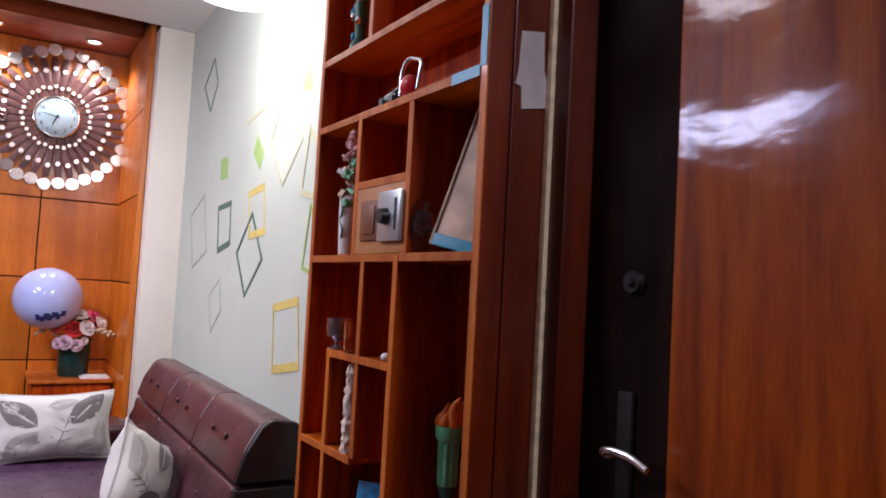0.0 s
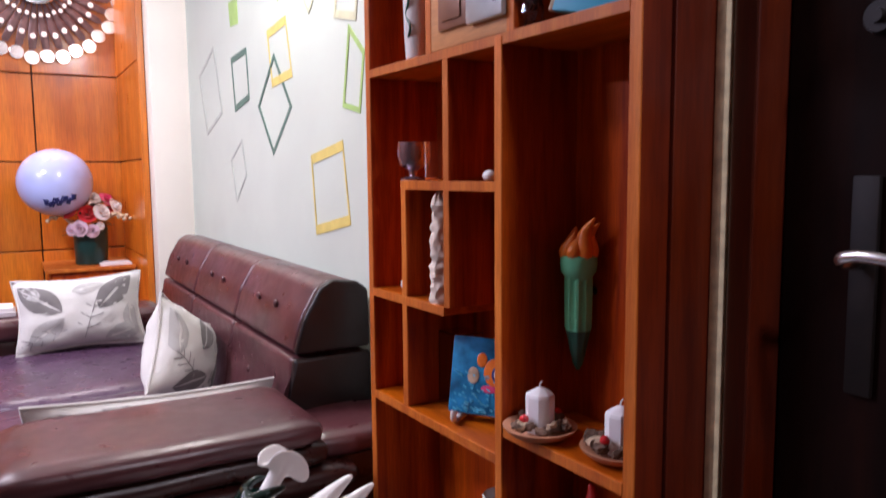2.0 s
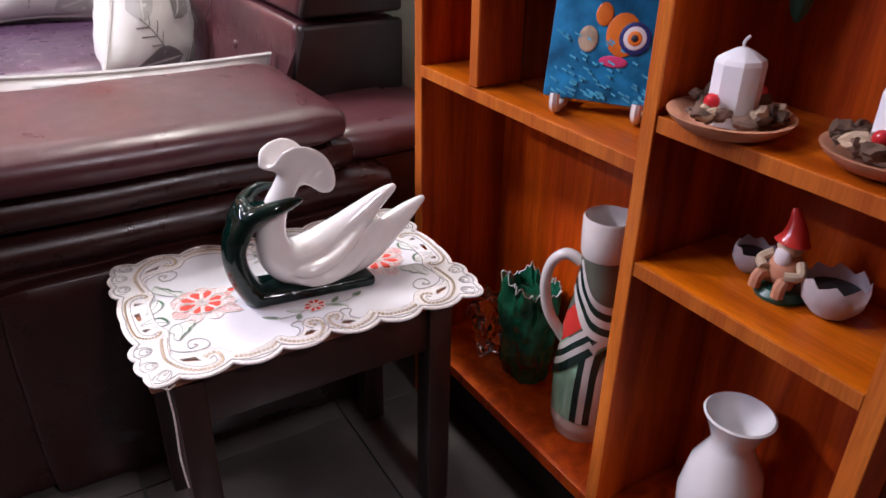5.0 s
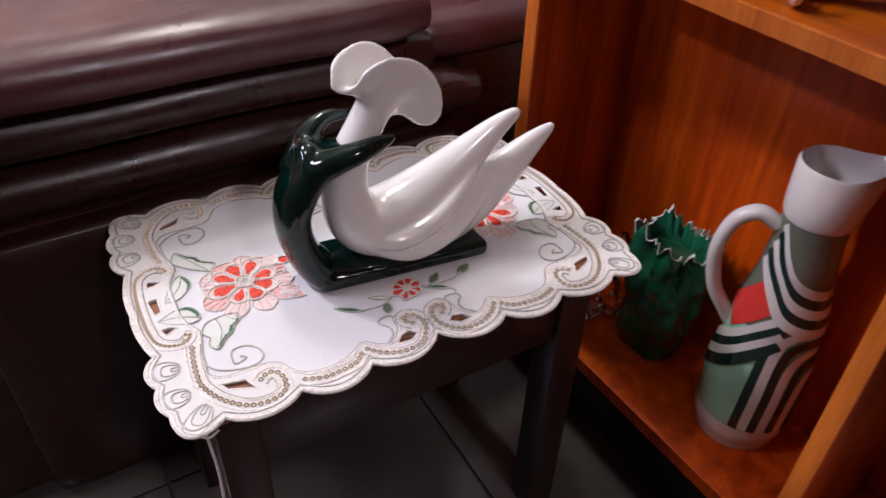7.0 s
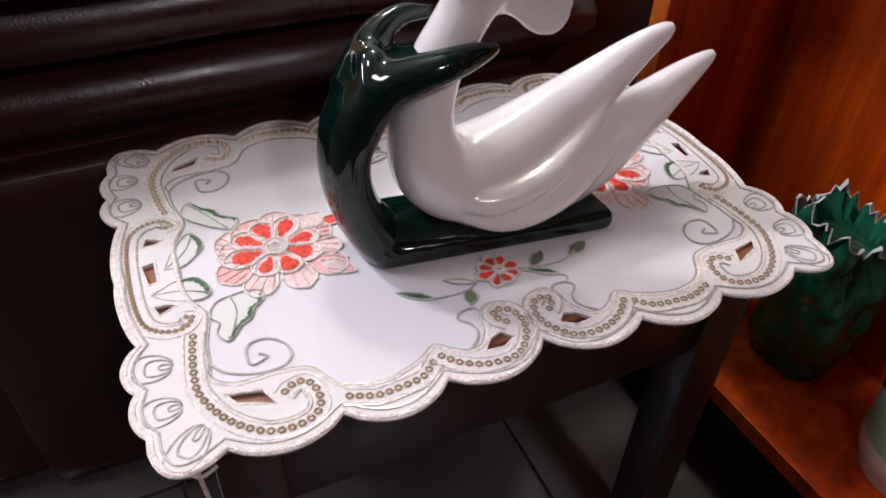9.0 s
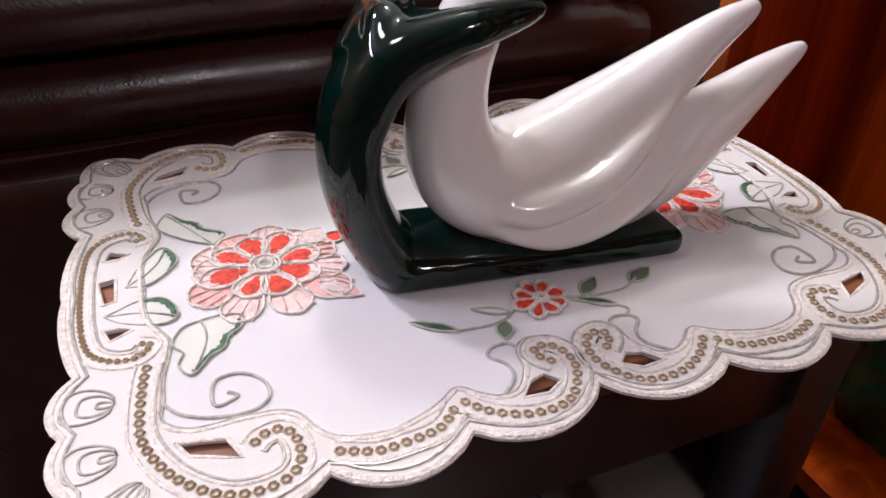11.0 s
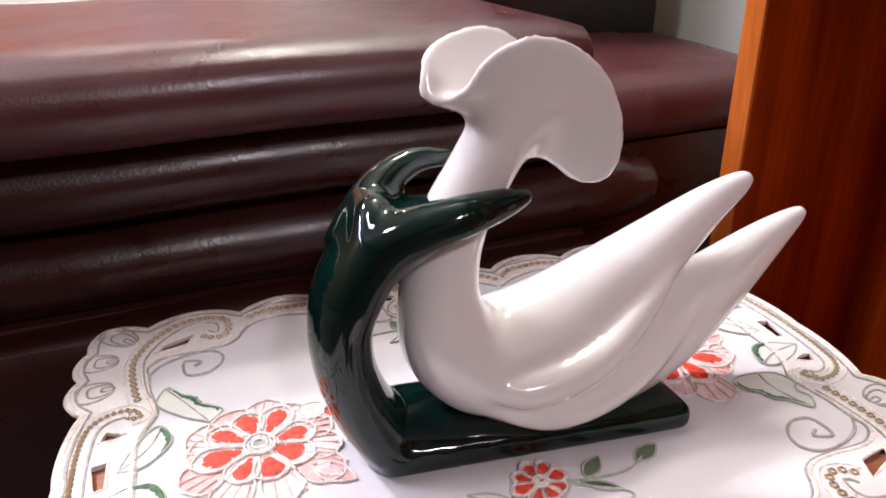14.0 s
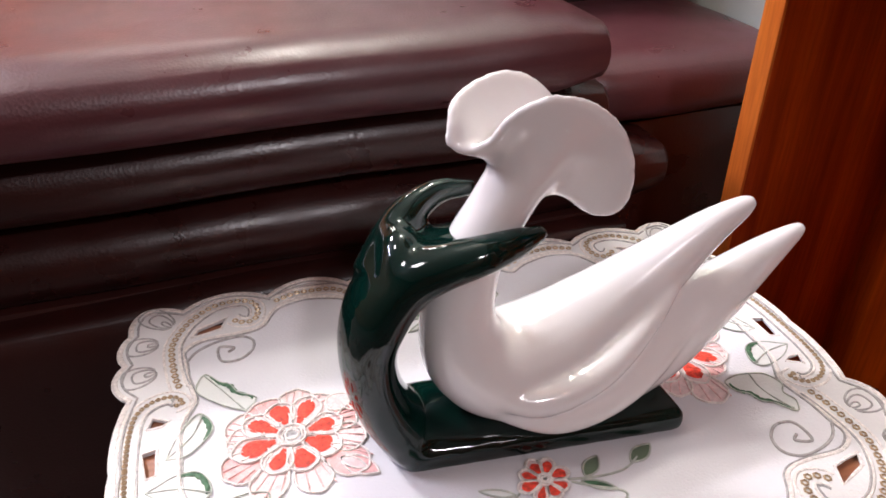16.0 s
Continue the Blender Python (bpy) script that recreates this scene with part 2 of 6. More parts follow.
M_NAVY = plain("navy_script", (0.02, 0.03, 0.16), 0.4)
M_POT = plain("dark_green_flowerpot", (0.006, 0.035, 0.032), 0.35)
M_WHITEPETAL = cloth("white_petal", (0.80, 0.74, 0.74), 200)
M_REDPETAL = cloth("red_petal", (0.72, 0.02, 0.03), 200, 0.3)
M_WINEPETAL = cloth("wine_petal", (0.16, 0.008, 0.015), 200, 0.3)
M_MAGENTA = cloth("magenta_petal", (0.75, 0.05, 0.20), 200, 0.2)
M_LILAC = cloth("lilac_petal", (0.72, 0.52, 0.62), 200, 0.2)
M_FOLIAGE = plain("foliage", (0.05, 0.09, 0.05), 0.6, 0, 0.4, 30)
M_ORANGE = plain("orange_painted_plaster", (0.92, 0.21, 0.02), 0.4, 0, 0.25, 20)
M_MINT = plain("mint_green_paint", (0.17, 0.60, 0.34), 0.5, 0, 0.12, 20, 0, 0.2, 80)
M_DEEPGREEN = plain("deep_green_paint", (0.02, 0.10, 0.07), 0.35, 0, 0.3, 30)
M_WAX = plain("white_wax", (0.83, 0.82, 0.86), 0.4, 0, 0.04, 20)
M_TERRACOTTA = plain("terracotta", (0.52, 0.24, 0.14), 0.6, 0, 0.15, 25, 0, 0.2, 90)
M_POTPOURRI = plain("dried_brown_leaves", (0.10, 0.055, 0.035), 0.8, 0, 0.5, 60)
M_STRAW = plain("dried_straw_petals", (0.50, 0.38, 0.26), 0.8, 0, 0.3, 60)
M_IVORY = plain("carved_ivory_resin", (0.74, 0.62, 0.52), 0.5, 0, 0.25, 40, 0, 0.3, 90)
M_JUGWHITE = plain("cream_white_glaze", (0.74, 0.70, 0.66), 0.2, 0, 0.05, 10, 0.4)
M_JUGGREY = plain("grey_green_glaze", (0.15, 0.16, 0.12), 0.25, 0, 0.15, 20, 0.4)
M_JUGMINT = plain("mint_glaze", (0.34, 0.60, 0.43), 0.25, 0, 0.15, 14, 0.4)
M_JUGRED = plain("red_glaze", (0.70, 0.05, 0.04), 0.2, 0, 0.1, 14, 0.4)
M_JUGBLACK = plain("green_black_glaze", (0.012, 0.03, 0.024), 0.2, 0, 0.1, 14, 0.4)
M_BAG = plain("green_plastic_bag", (0.008, 0.095, 0.045), 0.22, 0, 0.5, 22, 0.4, 0.5, 60)
M_BAGWHITE = plain("white_plastic_bag_edge", (0.62, 0.66, 0.62), 0.3)
M_BLUE = plain("glossy_blue_foil", (0.02, 0.22, 0.45), 0.15, 0, 0.5, 30, 0.8)
M_LIGHTBLUE = plain("light_blue_foil", (0.10, 0.50, 0.75), 0.15, 0, 0.4, 50, 0.8)
M_CYAN = plain("cyan_tape", (0.0, 0.30, 0.50), 0.45, 0, 0.1, 10)
M_PAPER = plain("grey_white_paper", (0.55, 0.50, 0.52), 0.7, 0, 0.15, 12)
M_SILVERPLATE = plain("silver_dimmer_plate", (0.50, 0.56, 0.58), 0.3, 0.6, 0.08, 20)
M_BROWNPLATE = plain("brown_switch_plate", (0.22, 0.10, 0.06), 0.35, 0.2, 0.1, 20)
M_GLASS = glass("clear_glass")
M_SILVER = plain("tinted_silver_glass", (0.46, 0.38, 0.46), 0.15, 0.85, 0.25, 60)
M_PURPLEGLASS = glass("smoky_purple_glass", (0.75, 0.66, 0.72), 0.05)
M_REDGLASS = plain("red_glossy_plastic", (0.55, 0.02, 0.03), 0.12, 0, 0.1, 10, 0.6)
M_PICTURE = plain("faded_picture_print", (0.66, 0.48, 0.34), 0.35, 0, 0.4, 12)
M_PILLOW = cloth("ivory_pillow_linen", (0.60, 0.58, 0.55), 500, 0.10)
M_TAUPE = cloth("taupe_leaf_print", (0.17, 0.155, 0.15), 500, 0.2)
M_PALETAUPE = cloth("pale_taupe_leaf_print", (0.40, 0.385, 0.37), 500, 0.1)
M_CORD = cloth("cream_cotton_cord", (0.72, 0.66, 0.56), 400)
M_SHADE = glow("lit_lamp_shade", (1.0, 0.96, 0.90), 5.0)
M_LED = glow("downlight_lens", (1.0, 0.97, 0.95), 14.0)
M_CEILINGLENS = glow("ceiling_lamp_lens", (1.0, 0.95, 0.90), 7.0)
M_DGREEN = plain("dark_green_wall_paint", (0.08, 0.16, 0.12), 0.6)
M_YELLOW = plain("yellow_wall_paint", (0.62, 0.50, 0.14), 0.6)
M_LIME = plain("lime_wall_paint", (0.33, 0.50, 0.15), 0.6)
M_PALEGREY = plain("pale_grey_wall_paint", (0.42, 0.46, 0.41), 0.6)
M_PALEYELLOW = plain("pale_yellow_wall_paint", (0.52, 0.52, 0.34), 0.6)
M_ROOM = wood("room_panel_wood", (0.12, 0.03, 0.008), (0.18, 0.05, 0.012), (0.25, 0.075, 0.02), 0.5, 0.1, (5, 5, 0.4))


# ---- mesh helpers ----
def thing(name, base, label, category, group="", kind=""):
    ob = new(name)
    ob.location = Vector(base) * S
    ob.empty_display_size = 0.05
    return tagged(ob, label, category, group, kind)


def part(name, bm, material, parent=None, label="", smooth=True, kind="", sharp=40):
    """Links bm (plan units) as one mesh; under a parent it keeps its place in the world."""
    bmesh.ops.recalc_face_normals(bm, faces=bm.faces)
    bm.transform(Matrix.Scale(S, 4))
    if smooth:
        for f in bm.faces:
            f.smooth = True
        for e in bm.edges:
            if len(e.link_faces) == 2 and e.calc_face_angle(0) > radians(sharp):
                e.smooth = False
    me = bpy.data.meshes.new(name)
    bm.to_mesh(me)
    bm.free()
    for m in material if isinstance(material, (list, tuple)) else [material]:
        me.materials.append(m)
    ob = new(name, me)
    if parent:
        ob.parent = parent
        place = Matrix.Translation(parent.location) if parent.parent is None else Matrix.Identity(4)
        ob.matrix_parent_inverse = place.inverted()
    return tagged(ob, label, "", "", kind)


def box(bm, x0, x1, y0, y1, z0, z1, bevel=0.0, seg=2):
    r = bmesh.ops.create_cube(bm, size=1)
    bmesh.ops.transform(bm, verts=r["verts"], matrix=Matrix.Translation(((x0 + x1) / 2, (y0 + y1) / 2, (z0 + z1) / 2)) @ Matrix.Diagonal((x1 - x0, y1 - y0, z1 - z0, 1)))
    if bevel:
        es = list({e for v in r["verts"] for e in v.link_edges})
        bmesh.ops.bevel(bm, geom=es, offset=bevel, segments=seg, profile=0.6, affect="EDGES")
    return bm


def boxes(*args, bevel=0.0):
    bm = bmesh.new()
    for a in args:
        box(bm, *a, bevel=bevel)
    return bm


def lathe(bm, profile, at=(0, 0, 0), n=32, squash=(1, 1)):
    rings = []
    for r, z in profile:
        rings.append([bm.verts.new((at[0] + r * squash[0] * math.cos(2 * math.pi * i / n), at[1] + r * squash[1] * math.sin(2 * math.pi * i / n), at[2] + z)) for i in range(n)])
    for a, b in zip(rings, rings[1:]):
        for i in range(n):
            bm.faces.new((a[i], a[(i + 1) % n], b[(i + 1) % n], b[i]))
    for ring in (rings[0], rings[-1]):
        bm.faces.new(ring)
    return bm


def smooth_line(points, steps=8):
    """A Catmull-Rom line through the points (tuples of any length)."""
    p = [points[0], *points, points[-1]]
    out = []
    for i in range(1, len(p) - 2):
        for k in range(steps):
            t = k / steps
            out.append(tuple(0.5 * (2 * b + (c - a) * t + (2 * a - 5 * b + 4 * c - d) * t * t + (3 * b - a - 3 * c + d) * t ** 3) for a, b, c, d in zip(p[i - 1], p[i], p[i + 1], p[i + 2])))
    out.append(tuple(points[-1]))
    return out


def tube(bm, line, radius, n=10, depth=1.0, side=(0, 1, 0), close=False):
    """Sweeps an ellipse along the line; radius: one number or one per point; depth: its half-width along side, as a share of the radius."""
    pts = [Vector(p[:3]) for p in line]
    rad = radius if isinstance(radius, (list, tuple)) else [radius] * len(pts)
    dep = depth if isinstance(depth, (list, tuple)) else [depth] * len(pts)
    rings = []
    side = Vector(side)
    for i, p in enumerate(pts):
        a = pts[i - 1] if i or close else pts[0]
        b = pts[(i + 1) % len(pts)] if i + 1 < len(pts) or close else pts[-1]
        d = (b - a).normalized()
        v = side - d * side.dot(d)
        v = v.normalized() if v.length > 1e-4 else d.orthogonal().normalized()
        u = d.cross(v)
        rings.append([bm.verts.new(p + u * rad[i] * math.cos(2 * math.pi * k / n) + v * rad[i] * dep[i] * math.sin(2 * math.pi * k / n)) for k in range(n)])
    pairs = list(zip(rings, rings[1:])) + ([(rings[-1], rings[0])] if close else [])
    for a, b in pairs:
        for k in range(n):
            bm.faces.new((a[k], a[(k + 1) % n], b[(k + 1) % n], b[k]))
    if not close:
        bm.faces.new(rings[0])
        bm.faces.new(rings[-1])
    return bm


def ball(bm, at, r, seg=16, scale=(1, 1, 1), rings=None):
    m = bmesh.ops.create_uvsphere(bm, u_segments=seg, v_segments=rings or max(6, seg // 2), radius=r)
    bmesh.ops.transform(bm, verts=m["verts"], matrix=Matrix.Translation(at) @ Matrix.Diagonal((*scale, 1)))
    return m["verts"]


def slab(bm, outline, holes, z0, z1):
    """A flat plate with an outline and holes in plan, from z0 to z1."""
    edges = []
    for loop in [outline, *holes]:
        vs = [bm.verts.new((x, y, z0)) for x, y in loop]
        edges += [bm.edges.new((vs[i], vs[(i + 1) % len(vs)])) for i in range(len(vs))]
    bmesh.ops.triangle_fill(bm, edges=edges, use_beauty=True)
    faces = list(bm.faces)
    r = bmesh.ops.extrude_face_region(bm, geom=faces)
    for v in r["geom"]:
        if isinstance(v, bmesh.types.BMVert):
            v.co.z = z1
    return bm


def prism(bm, outline, axis, a, b):
    """Extrudes a closed outline of (p, q) along axis 'y' (p = x, q = z) or 'x' (p = y, q = z)."""
    def at(p, q, t):
        return (p, t, q) if axis == "y" else (t, p, q)
    one = [bm.verts.new(at(p, q, a)) for p, q in outline]
    two = [bm.verts.new(at(p, q, b)) for p, q in outline]
    n = len(outline)
    for i in range(n):
        bm.faces.new((one[i], one[(i + 1) % n], two[(i + 1) % n], two[i]))
    bm.faces.new(one)
    bm.faces.new(two)
    return bm


def rounded(bm, offset, seg=3):
    bmesh.ops.bevel(bm, geom=list(bm.edges), offset=offset, segments=seg, profile=0.5, affect="EDGES")
    return bm


# ---- the room ----
WALL_X = 1.053
floor = tagged(part("floor", boxes((-2.6, 1.05, -1.6, 6.3, -0.1, -0.006)), M_GROUT, smooth=False), "dark grout bed under grey floor tiles", "floor", kind="structure")
wall_east = part("wall_east", boxes((WALL_X, 1.25, 1.2235, 5.1, 0, 3.1)), M_WALL, smooth=False)
tagged(wall_east, "white painted wall with green and yellow diamond outlines", "wall", kind="structure")
tagged(part("wall_by_door", boxes((WALL_X, 1.25, -1.6, 0.28, 0, 3.1), (WALL_X, 1.25, 0.28, 1.2235, 2.42, 3.1)), M_ROOM, smooth=False), "plain brown wood-clad wall round the door", "wall", kind="structure")
tagged(part("wall_south", boxes((-2.6, 1.25, -1.75, -1.6, 0, 3.1)), M_ROOM, smooth=False), "plain brown wood-clad wall closing the room", "wall", kind="structure")
tagged(part("wall_west", boxes((-2.75, -2.6, -1.75, 6.45, 0, 3.5)), M_ROOM, smooth=False), "plain brown wood-clad wall closing the room", "wall", kind="structure")
tagged(part("ceiling", boxes((-2.6, 1.25, -1.6, 5.1, 3.1, 3.2)), M_CEILING, smooth=False), "flat white painted ceiling", "ceiling", kind="structure")
pillar = tagged(part("pillar", rounded(boxes((0.835, 1.25, 5.1, 5.26, 0, 3.1)), 0.006, 2), M_PILLAR), "cream painted pillar beside the wood panelling", "pillar", kind="structure")
wall_north = tagged(part("wall_north", boxes((-2.6, 1.25, 6.3, 6.45, 0, 3.5)), M_GROOVE, smooth=False), "wall clad in varnished orange wood panels", "wall", kind="structure")
niche = tagged(part("wall_niche", boxes((0.815, 0.85, 5.27, 6.3, 0, 3.5)), M_GROOVE, smooth=False), "side of the panelled recess, varnished wood", "wall", kind="structure")
tagged(part("ceiling_recess", boxes((-2.6, 1.25, 5.1, 6.45, 3.5, 3.6)), M_SOFFIT, smooth=False), "brown wood-clad ceiling over the recess", "ceiling", kind="structure")
tagged(part("soffit", boxes((-2.6, 0.813, 5.72, 6.28, 3.17, 3.5), (-2.6, 0.813, 5.70, 5.72, 3.165, 3.5)), M_SOFFIT, smooth=False), "varnished wood soffit with small downlights", "soffit", kind="structure")

ROWS_Z = [0.0, 0.17, 0.77, 1.385, 1.985, 2.58, 3.17]
COLS_X = [-2.0, -1.42, -0.855, -0.29, 0.268, 0.812]
for z0, z1 in zip(ROWS_Z, ROWS_Z[1:]):
    for x0, x1 in zip(COLS_X, COLS_X[1:]):
        part("wood_panel", boxes((x0 + 0.005, x1 - 0.005, 6.285, 6.302, z0 + 0.005, z1 - 0.005), bevel=0.003), M_PANEL, wall_north, sharp=10)
    part("wood_panel", boxes((0.80, 0.817, 5.30, 6.283, z0 + 0.005, z1 - 0.005), bevel=0.003), M_PANEL, niche, sharp=10)
part("corner_strip", boxes((0.796, 0.834, 5.262, 5.297, 0, 3.17), bevel=0.003), M_PANEL, niche, sharp=10)

# diamonds and lozenges painted on the wall: corner list (y, z), material, filled
SHAPES = [
    ([(4.127, 1.848), (3.861, 1.861), (3.833, 1.622), (4.080, 1.584)], M_DGREEN, 0.030, 0.014),
    ([(3.466, 1.777), (3.262, 1.544), (3.509, 1.362), (3.706, 1.581)], M_DGREEN, 0.018, 0.018),
    ([(3.551, 1.880), (3.309, 1.900), (3.247, 1.656), (3.497, 1.641)], M_YELLOW, 0.035, 0.010),
    ([(3.069, 1.351), (2.767, 1.394), (2.714, 1.111), (3.031, 1.058)], M_YELLOW, 0.035, 0.010),
    ([(4.459, 2.770), (4.331, 2.589), (4.483, 2.438), (4.682, 2.635)], M_DGREEN, 0.014, 0.014),
    ([(4.815, 1.841), (4.462, 1.956), (4.324, 1.597), (4.673, 1.502)], M_PALEGREY, 0.018, 0.018),
    ([(4.194, 1.359), (3.985, 1.453), (3.923, 1.278), (4.114, 1.148)], M_PALEGREY, 0.012, 0.012),
    ([(3.463, 2.144), (3.350, 2.047), (3.394, 1.967), (3.516, 2.059)], M_LIME, 0, 0),
    ([(4.138, 2.110), (3.988, 2.108), (3.980, 1.986), (4.119, 1.993)], M_LIME, 0, 0),
    ([(3.094, 2.274), (2.826, 2.034), (3.055, 1.855), (3.266, 2.085)], M_PALEYELLOW, 0.014, 0.014),
    ([(2.700, 1.760), (2.580, 1.660), (2.620, 1.470), (2.760, 1.500)], M_LIME, 0.018, 0.014),
    ([(2.760, 2.080), (2.600, 1.950), (2.640, 1.760), (2.820, 1.800)], M_PALEYELLOW, 0.026, 0.014),
    ([(2.886, 2.365), (2.781, 2.347), (2.764, 2.220), (2.868, 2.234)], M_LIME, 0, 0),
    ([(3.676, 2.223), (3.640, 2.250), (3.319, 2.278), (3.340, 2.262)], M_PALEYELLOW, 0, 0),
]
for corners, m, wide, thin in SHAPES:
    bm = bmesh.new()
    if not wide:
        prism(bm, corners, "x", WALL_X - 0.002, WALL_X + 0.001)
    else:
        for i in range(4):
            a, b = Vector(corners[i]), Vector(corners[(i + 1) % 4])
            c = sum((Vector(q) for q in corners), Vector((0, 0))) / 4
            w = wide if i % 2 == 0 else thin
            d = (b - a).normalized()
            k = Vector((-d.y, d.x))
            k = k if k.dot(c - a) > 0 else -k
            prism(bm, [tuple(a), tuple(b), tuple(b + k * w - d * w * 0.4), tuple(a + k * w + d * w * 0.4)], "x", WALL_X - 0.002 - 0.0003 * i, WALL_X + 0.001)
    part("painted_diamond", bm, m, wall_east, smooth=False)

# door, its frame and the white gap beside the shelf
tagged(part("gap_strip", boxes((1.020, WALL_X + 0.001, 1.2205, 1.2385, 0, 2.6), bevel=0.002), M_STRIP), "uneven off-white plaster strip between shelf and door frame", "trim", kind="structure")
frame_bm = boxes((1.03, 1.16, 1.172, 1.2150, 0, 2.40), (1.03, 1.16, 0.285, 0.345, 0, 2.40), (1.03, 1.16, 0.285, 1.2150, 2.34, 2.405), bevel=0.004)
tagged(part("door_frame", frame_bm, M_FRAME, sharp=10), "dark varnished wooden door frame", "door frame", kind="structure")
door = thing("door_1", (1.12, 0.77, 0), "closed glossy varnished brown wooden door", "door", kind="structure")
part("door_leaf", boxes((1.10, 1.145, 0.35, 0.9395, 0.008, 2.335), bevel=0.003), M_DOOR, door, sharp=10)
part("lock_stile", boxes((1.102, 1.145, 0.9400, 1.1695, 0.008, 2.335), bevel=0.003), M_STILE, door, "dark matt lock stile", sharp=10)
part("lock_plate", boxes((1.092, 1.101, 1.022, 1.060, 0.96, 1.27), bevel=0.003), M_BLACKMETAL, door, "tarnished metal lock plate")
bm = bmesh.new()
ln = smooth_line([(1.10, 1.040, 1.150), (1.066, 1.042, 1.150), (1.045, 1.046, 1.157), (1.042, 1.018, 1.164), (1.044, 0.975, 1.160), (1.046, 0.935, 1.146)], 6)
tube(bm, ln, [0.0070] * 14 + [0.0065] * (len(ln) - 14), 10, 1.3, (0, 0, 1))
part("lever", bm, M_CHROME, door, "curved steel lever")
bm = bmesh.new()
tube(bm, [(1.101, 1.033, 1.482), (1.088, 1.033, 1.482)], [0.024, 0.021], 16, 1, (0, 0, 1))
tube(bm, [(1.089, 1.033, 1.482), (1.080, 1.033, 1.482)], [0.010, 0.009], 12, 1, (0, 0, 1))
part("lock_cylinder", bm, M_BLACKMETAL, door, "round tarnished lock cylinder")

# ---- wall shelf ----
FX, BX = 0.857, 1.045
shelf = thing("wall_shelf", (0.95, 1.735, 0), "tall reddish-brown wooden display shelf with uneven compartments", "shelf")


def upright(y, z0, z1, wide=0.018, x0=FX + 0.004, name="divider", m=M_SHELF):
    d = part(name, boxes((x0, BX - 0.002, y - wide / 2, y + wide / 2, z0, z1), bevel=0.0015), m, shelf, sharp=10)
    part("edge_strip", boxes((x0 - 0.004, x0 - 0.0005, y - wide / 2 - 0.0015, y + wide / 2 + 0.0015, z0, z1), bevel=0.001), M_EDGE, shelf, sharp=10)
    return d


def board(z, y0, y1, thick=0.018, name="shelf_board", m=M_BOARD):
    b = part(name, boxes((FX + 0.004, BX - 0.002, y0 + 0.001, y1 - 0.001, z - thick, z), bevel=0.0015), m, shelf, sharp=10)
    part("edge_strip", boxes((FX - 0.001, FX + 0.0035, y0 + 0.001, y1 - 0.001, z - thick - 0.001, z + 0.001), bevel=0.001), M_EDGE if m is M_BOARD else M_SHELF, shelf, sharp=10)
    return b


YL, YR = 2.145, 1.250
part("back_panel", boxes((BX, BX + 0.007, YR, YL, 0.05, 2.6)), M_SHELF, shelf, smooth=False)
upright(YL - 0.009, 0.0, 2.6, 0.02, name="side_panel")
# this side and the casing carry their shade in the wood colour
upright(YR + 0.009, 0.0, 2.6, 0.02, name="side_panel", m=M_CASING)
board(2.6, YR + 0.02, YL - 0.02, name="top_board")
for z in (2.130, 1.922, 1.530):
    board(z, YR + 0.02, YL - 0.02)
# darker wood and edge here stand in for the side table's shadow
board(0.16, YR + 0.02, YL - 0.02, 0.02, "bottom_board", M_SHELF)
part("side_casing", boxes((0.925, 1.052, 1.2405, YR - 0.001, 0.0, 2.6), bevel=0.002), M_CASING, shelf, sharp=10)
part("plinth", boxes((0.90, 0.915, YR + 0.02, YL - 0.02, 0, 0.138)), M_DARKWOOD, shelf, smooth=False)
MIDDLE_Y = 1.592

for x0, x1, wide, m, nm in ((FX, BX - 0.002, 0.018, M_SHELF, "upright"), (FX - 0.004, FX - 0.0005, 0.021, M_EDGE, "edge_strip")):
    bm = boxes((x0, x1, -wide / 2, wide / 2, 0.161, 1.526), bevel=0.0015)
    for v in bm.verts:
        v.co.y += MIDDLE_Y
    part(nm, bm, m, shelf, sharp=10)
board(1.262, 1.602, 1.975)
board(0.995, 1.79, YL - 0.02)
board(0.733, MIDDLE_Y + 0.010, YL - 0.02)
board(0.795, YR + 0.02, MIDDLE_Y - 0.010)
board(0.600, YR + 0.02, MIDDLE_Y - 0.010)
upright(1.780, 0.996, 1.511)
upright(1.964, 0.736, 1.244)
upright(1.845, 1.531, 1.903)
upright(1.560, 1.531, 1.903)
upright(1.815, 2.131, 2.582)
part("switch_box_front", boxes((FX + 0.001, FX + 0.014, 1.570, 1.835, 1.532, 1.708), bevel=0.002), M_BOX, shelf, "light wooden panel with two switches")
board(1.727, 1.570, 1.835)

brown_plate = part("switch_plate", boxes((FX - 0.007, FX, 1.692, 1.795, 1.566, 1.672), bevel=0.004), M_BROWNPLATE, shelf, "brown framed wall switch")
part("switch_rocker", boxes((FX - 0.011, FX - 0.006, 1.708, 1.776, 1.582, 1.657), bevel=0.003), M_BROWNPLATE, brown_plate)
silver_plate = part("dimmer_plate", boxes((FX - 0.014, FX, 1.568, 1.684, 1.560, 1.688), bevel=0.006), M_SILVERPLATE, shelf, "silver fan dimmer plate")
bm = bmesh.new()
tube(bm, [(FX - 0.013, 1.637, 1.623), (FX - 0.034, 1.637, 1.623)], [0.022, 0.018], 18, 1, (0, 0, 1))
part("dimmer_knob", bm, M_BLACK, silver_plate, "black round knob")
part("dimmer_slot", boxes((FX - 0.016, FX - 0.013, 1.583, 1.591, 1.588, 1.666)), M_BLACK, silver_plate)
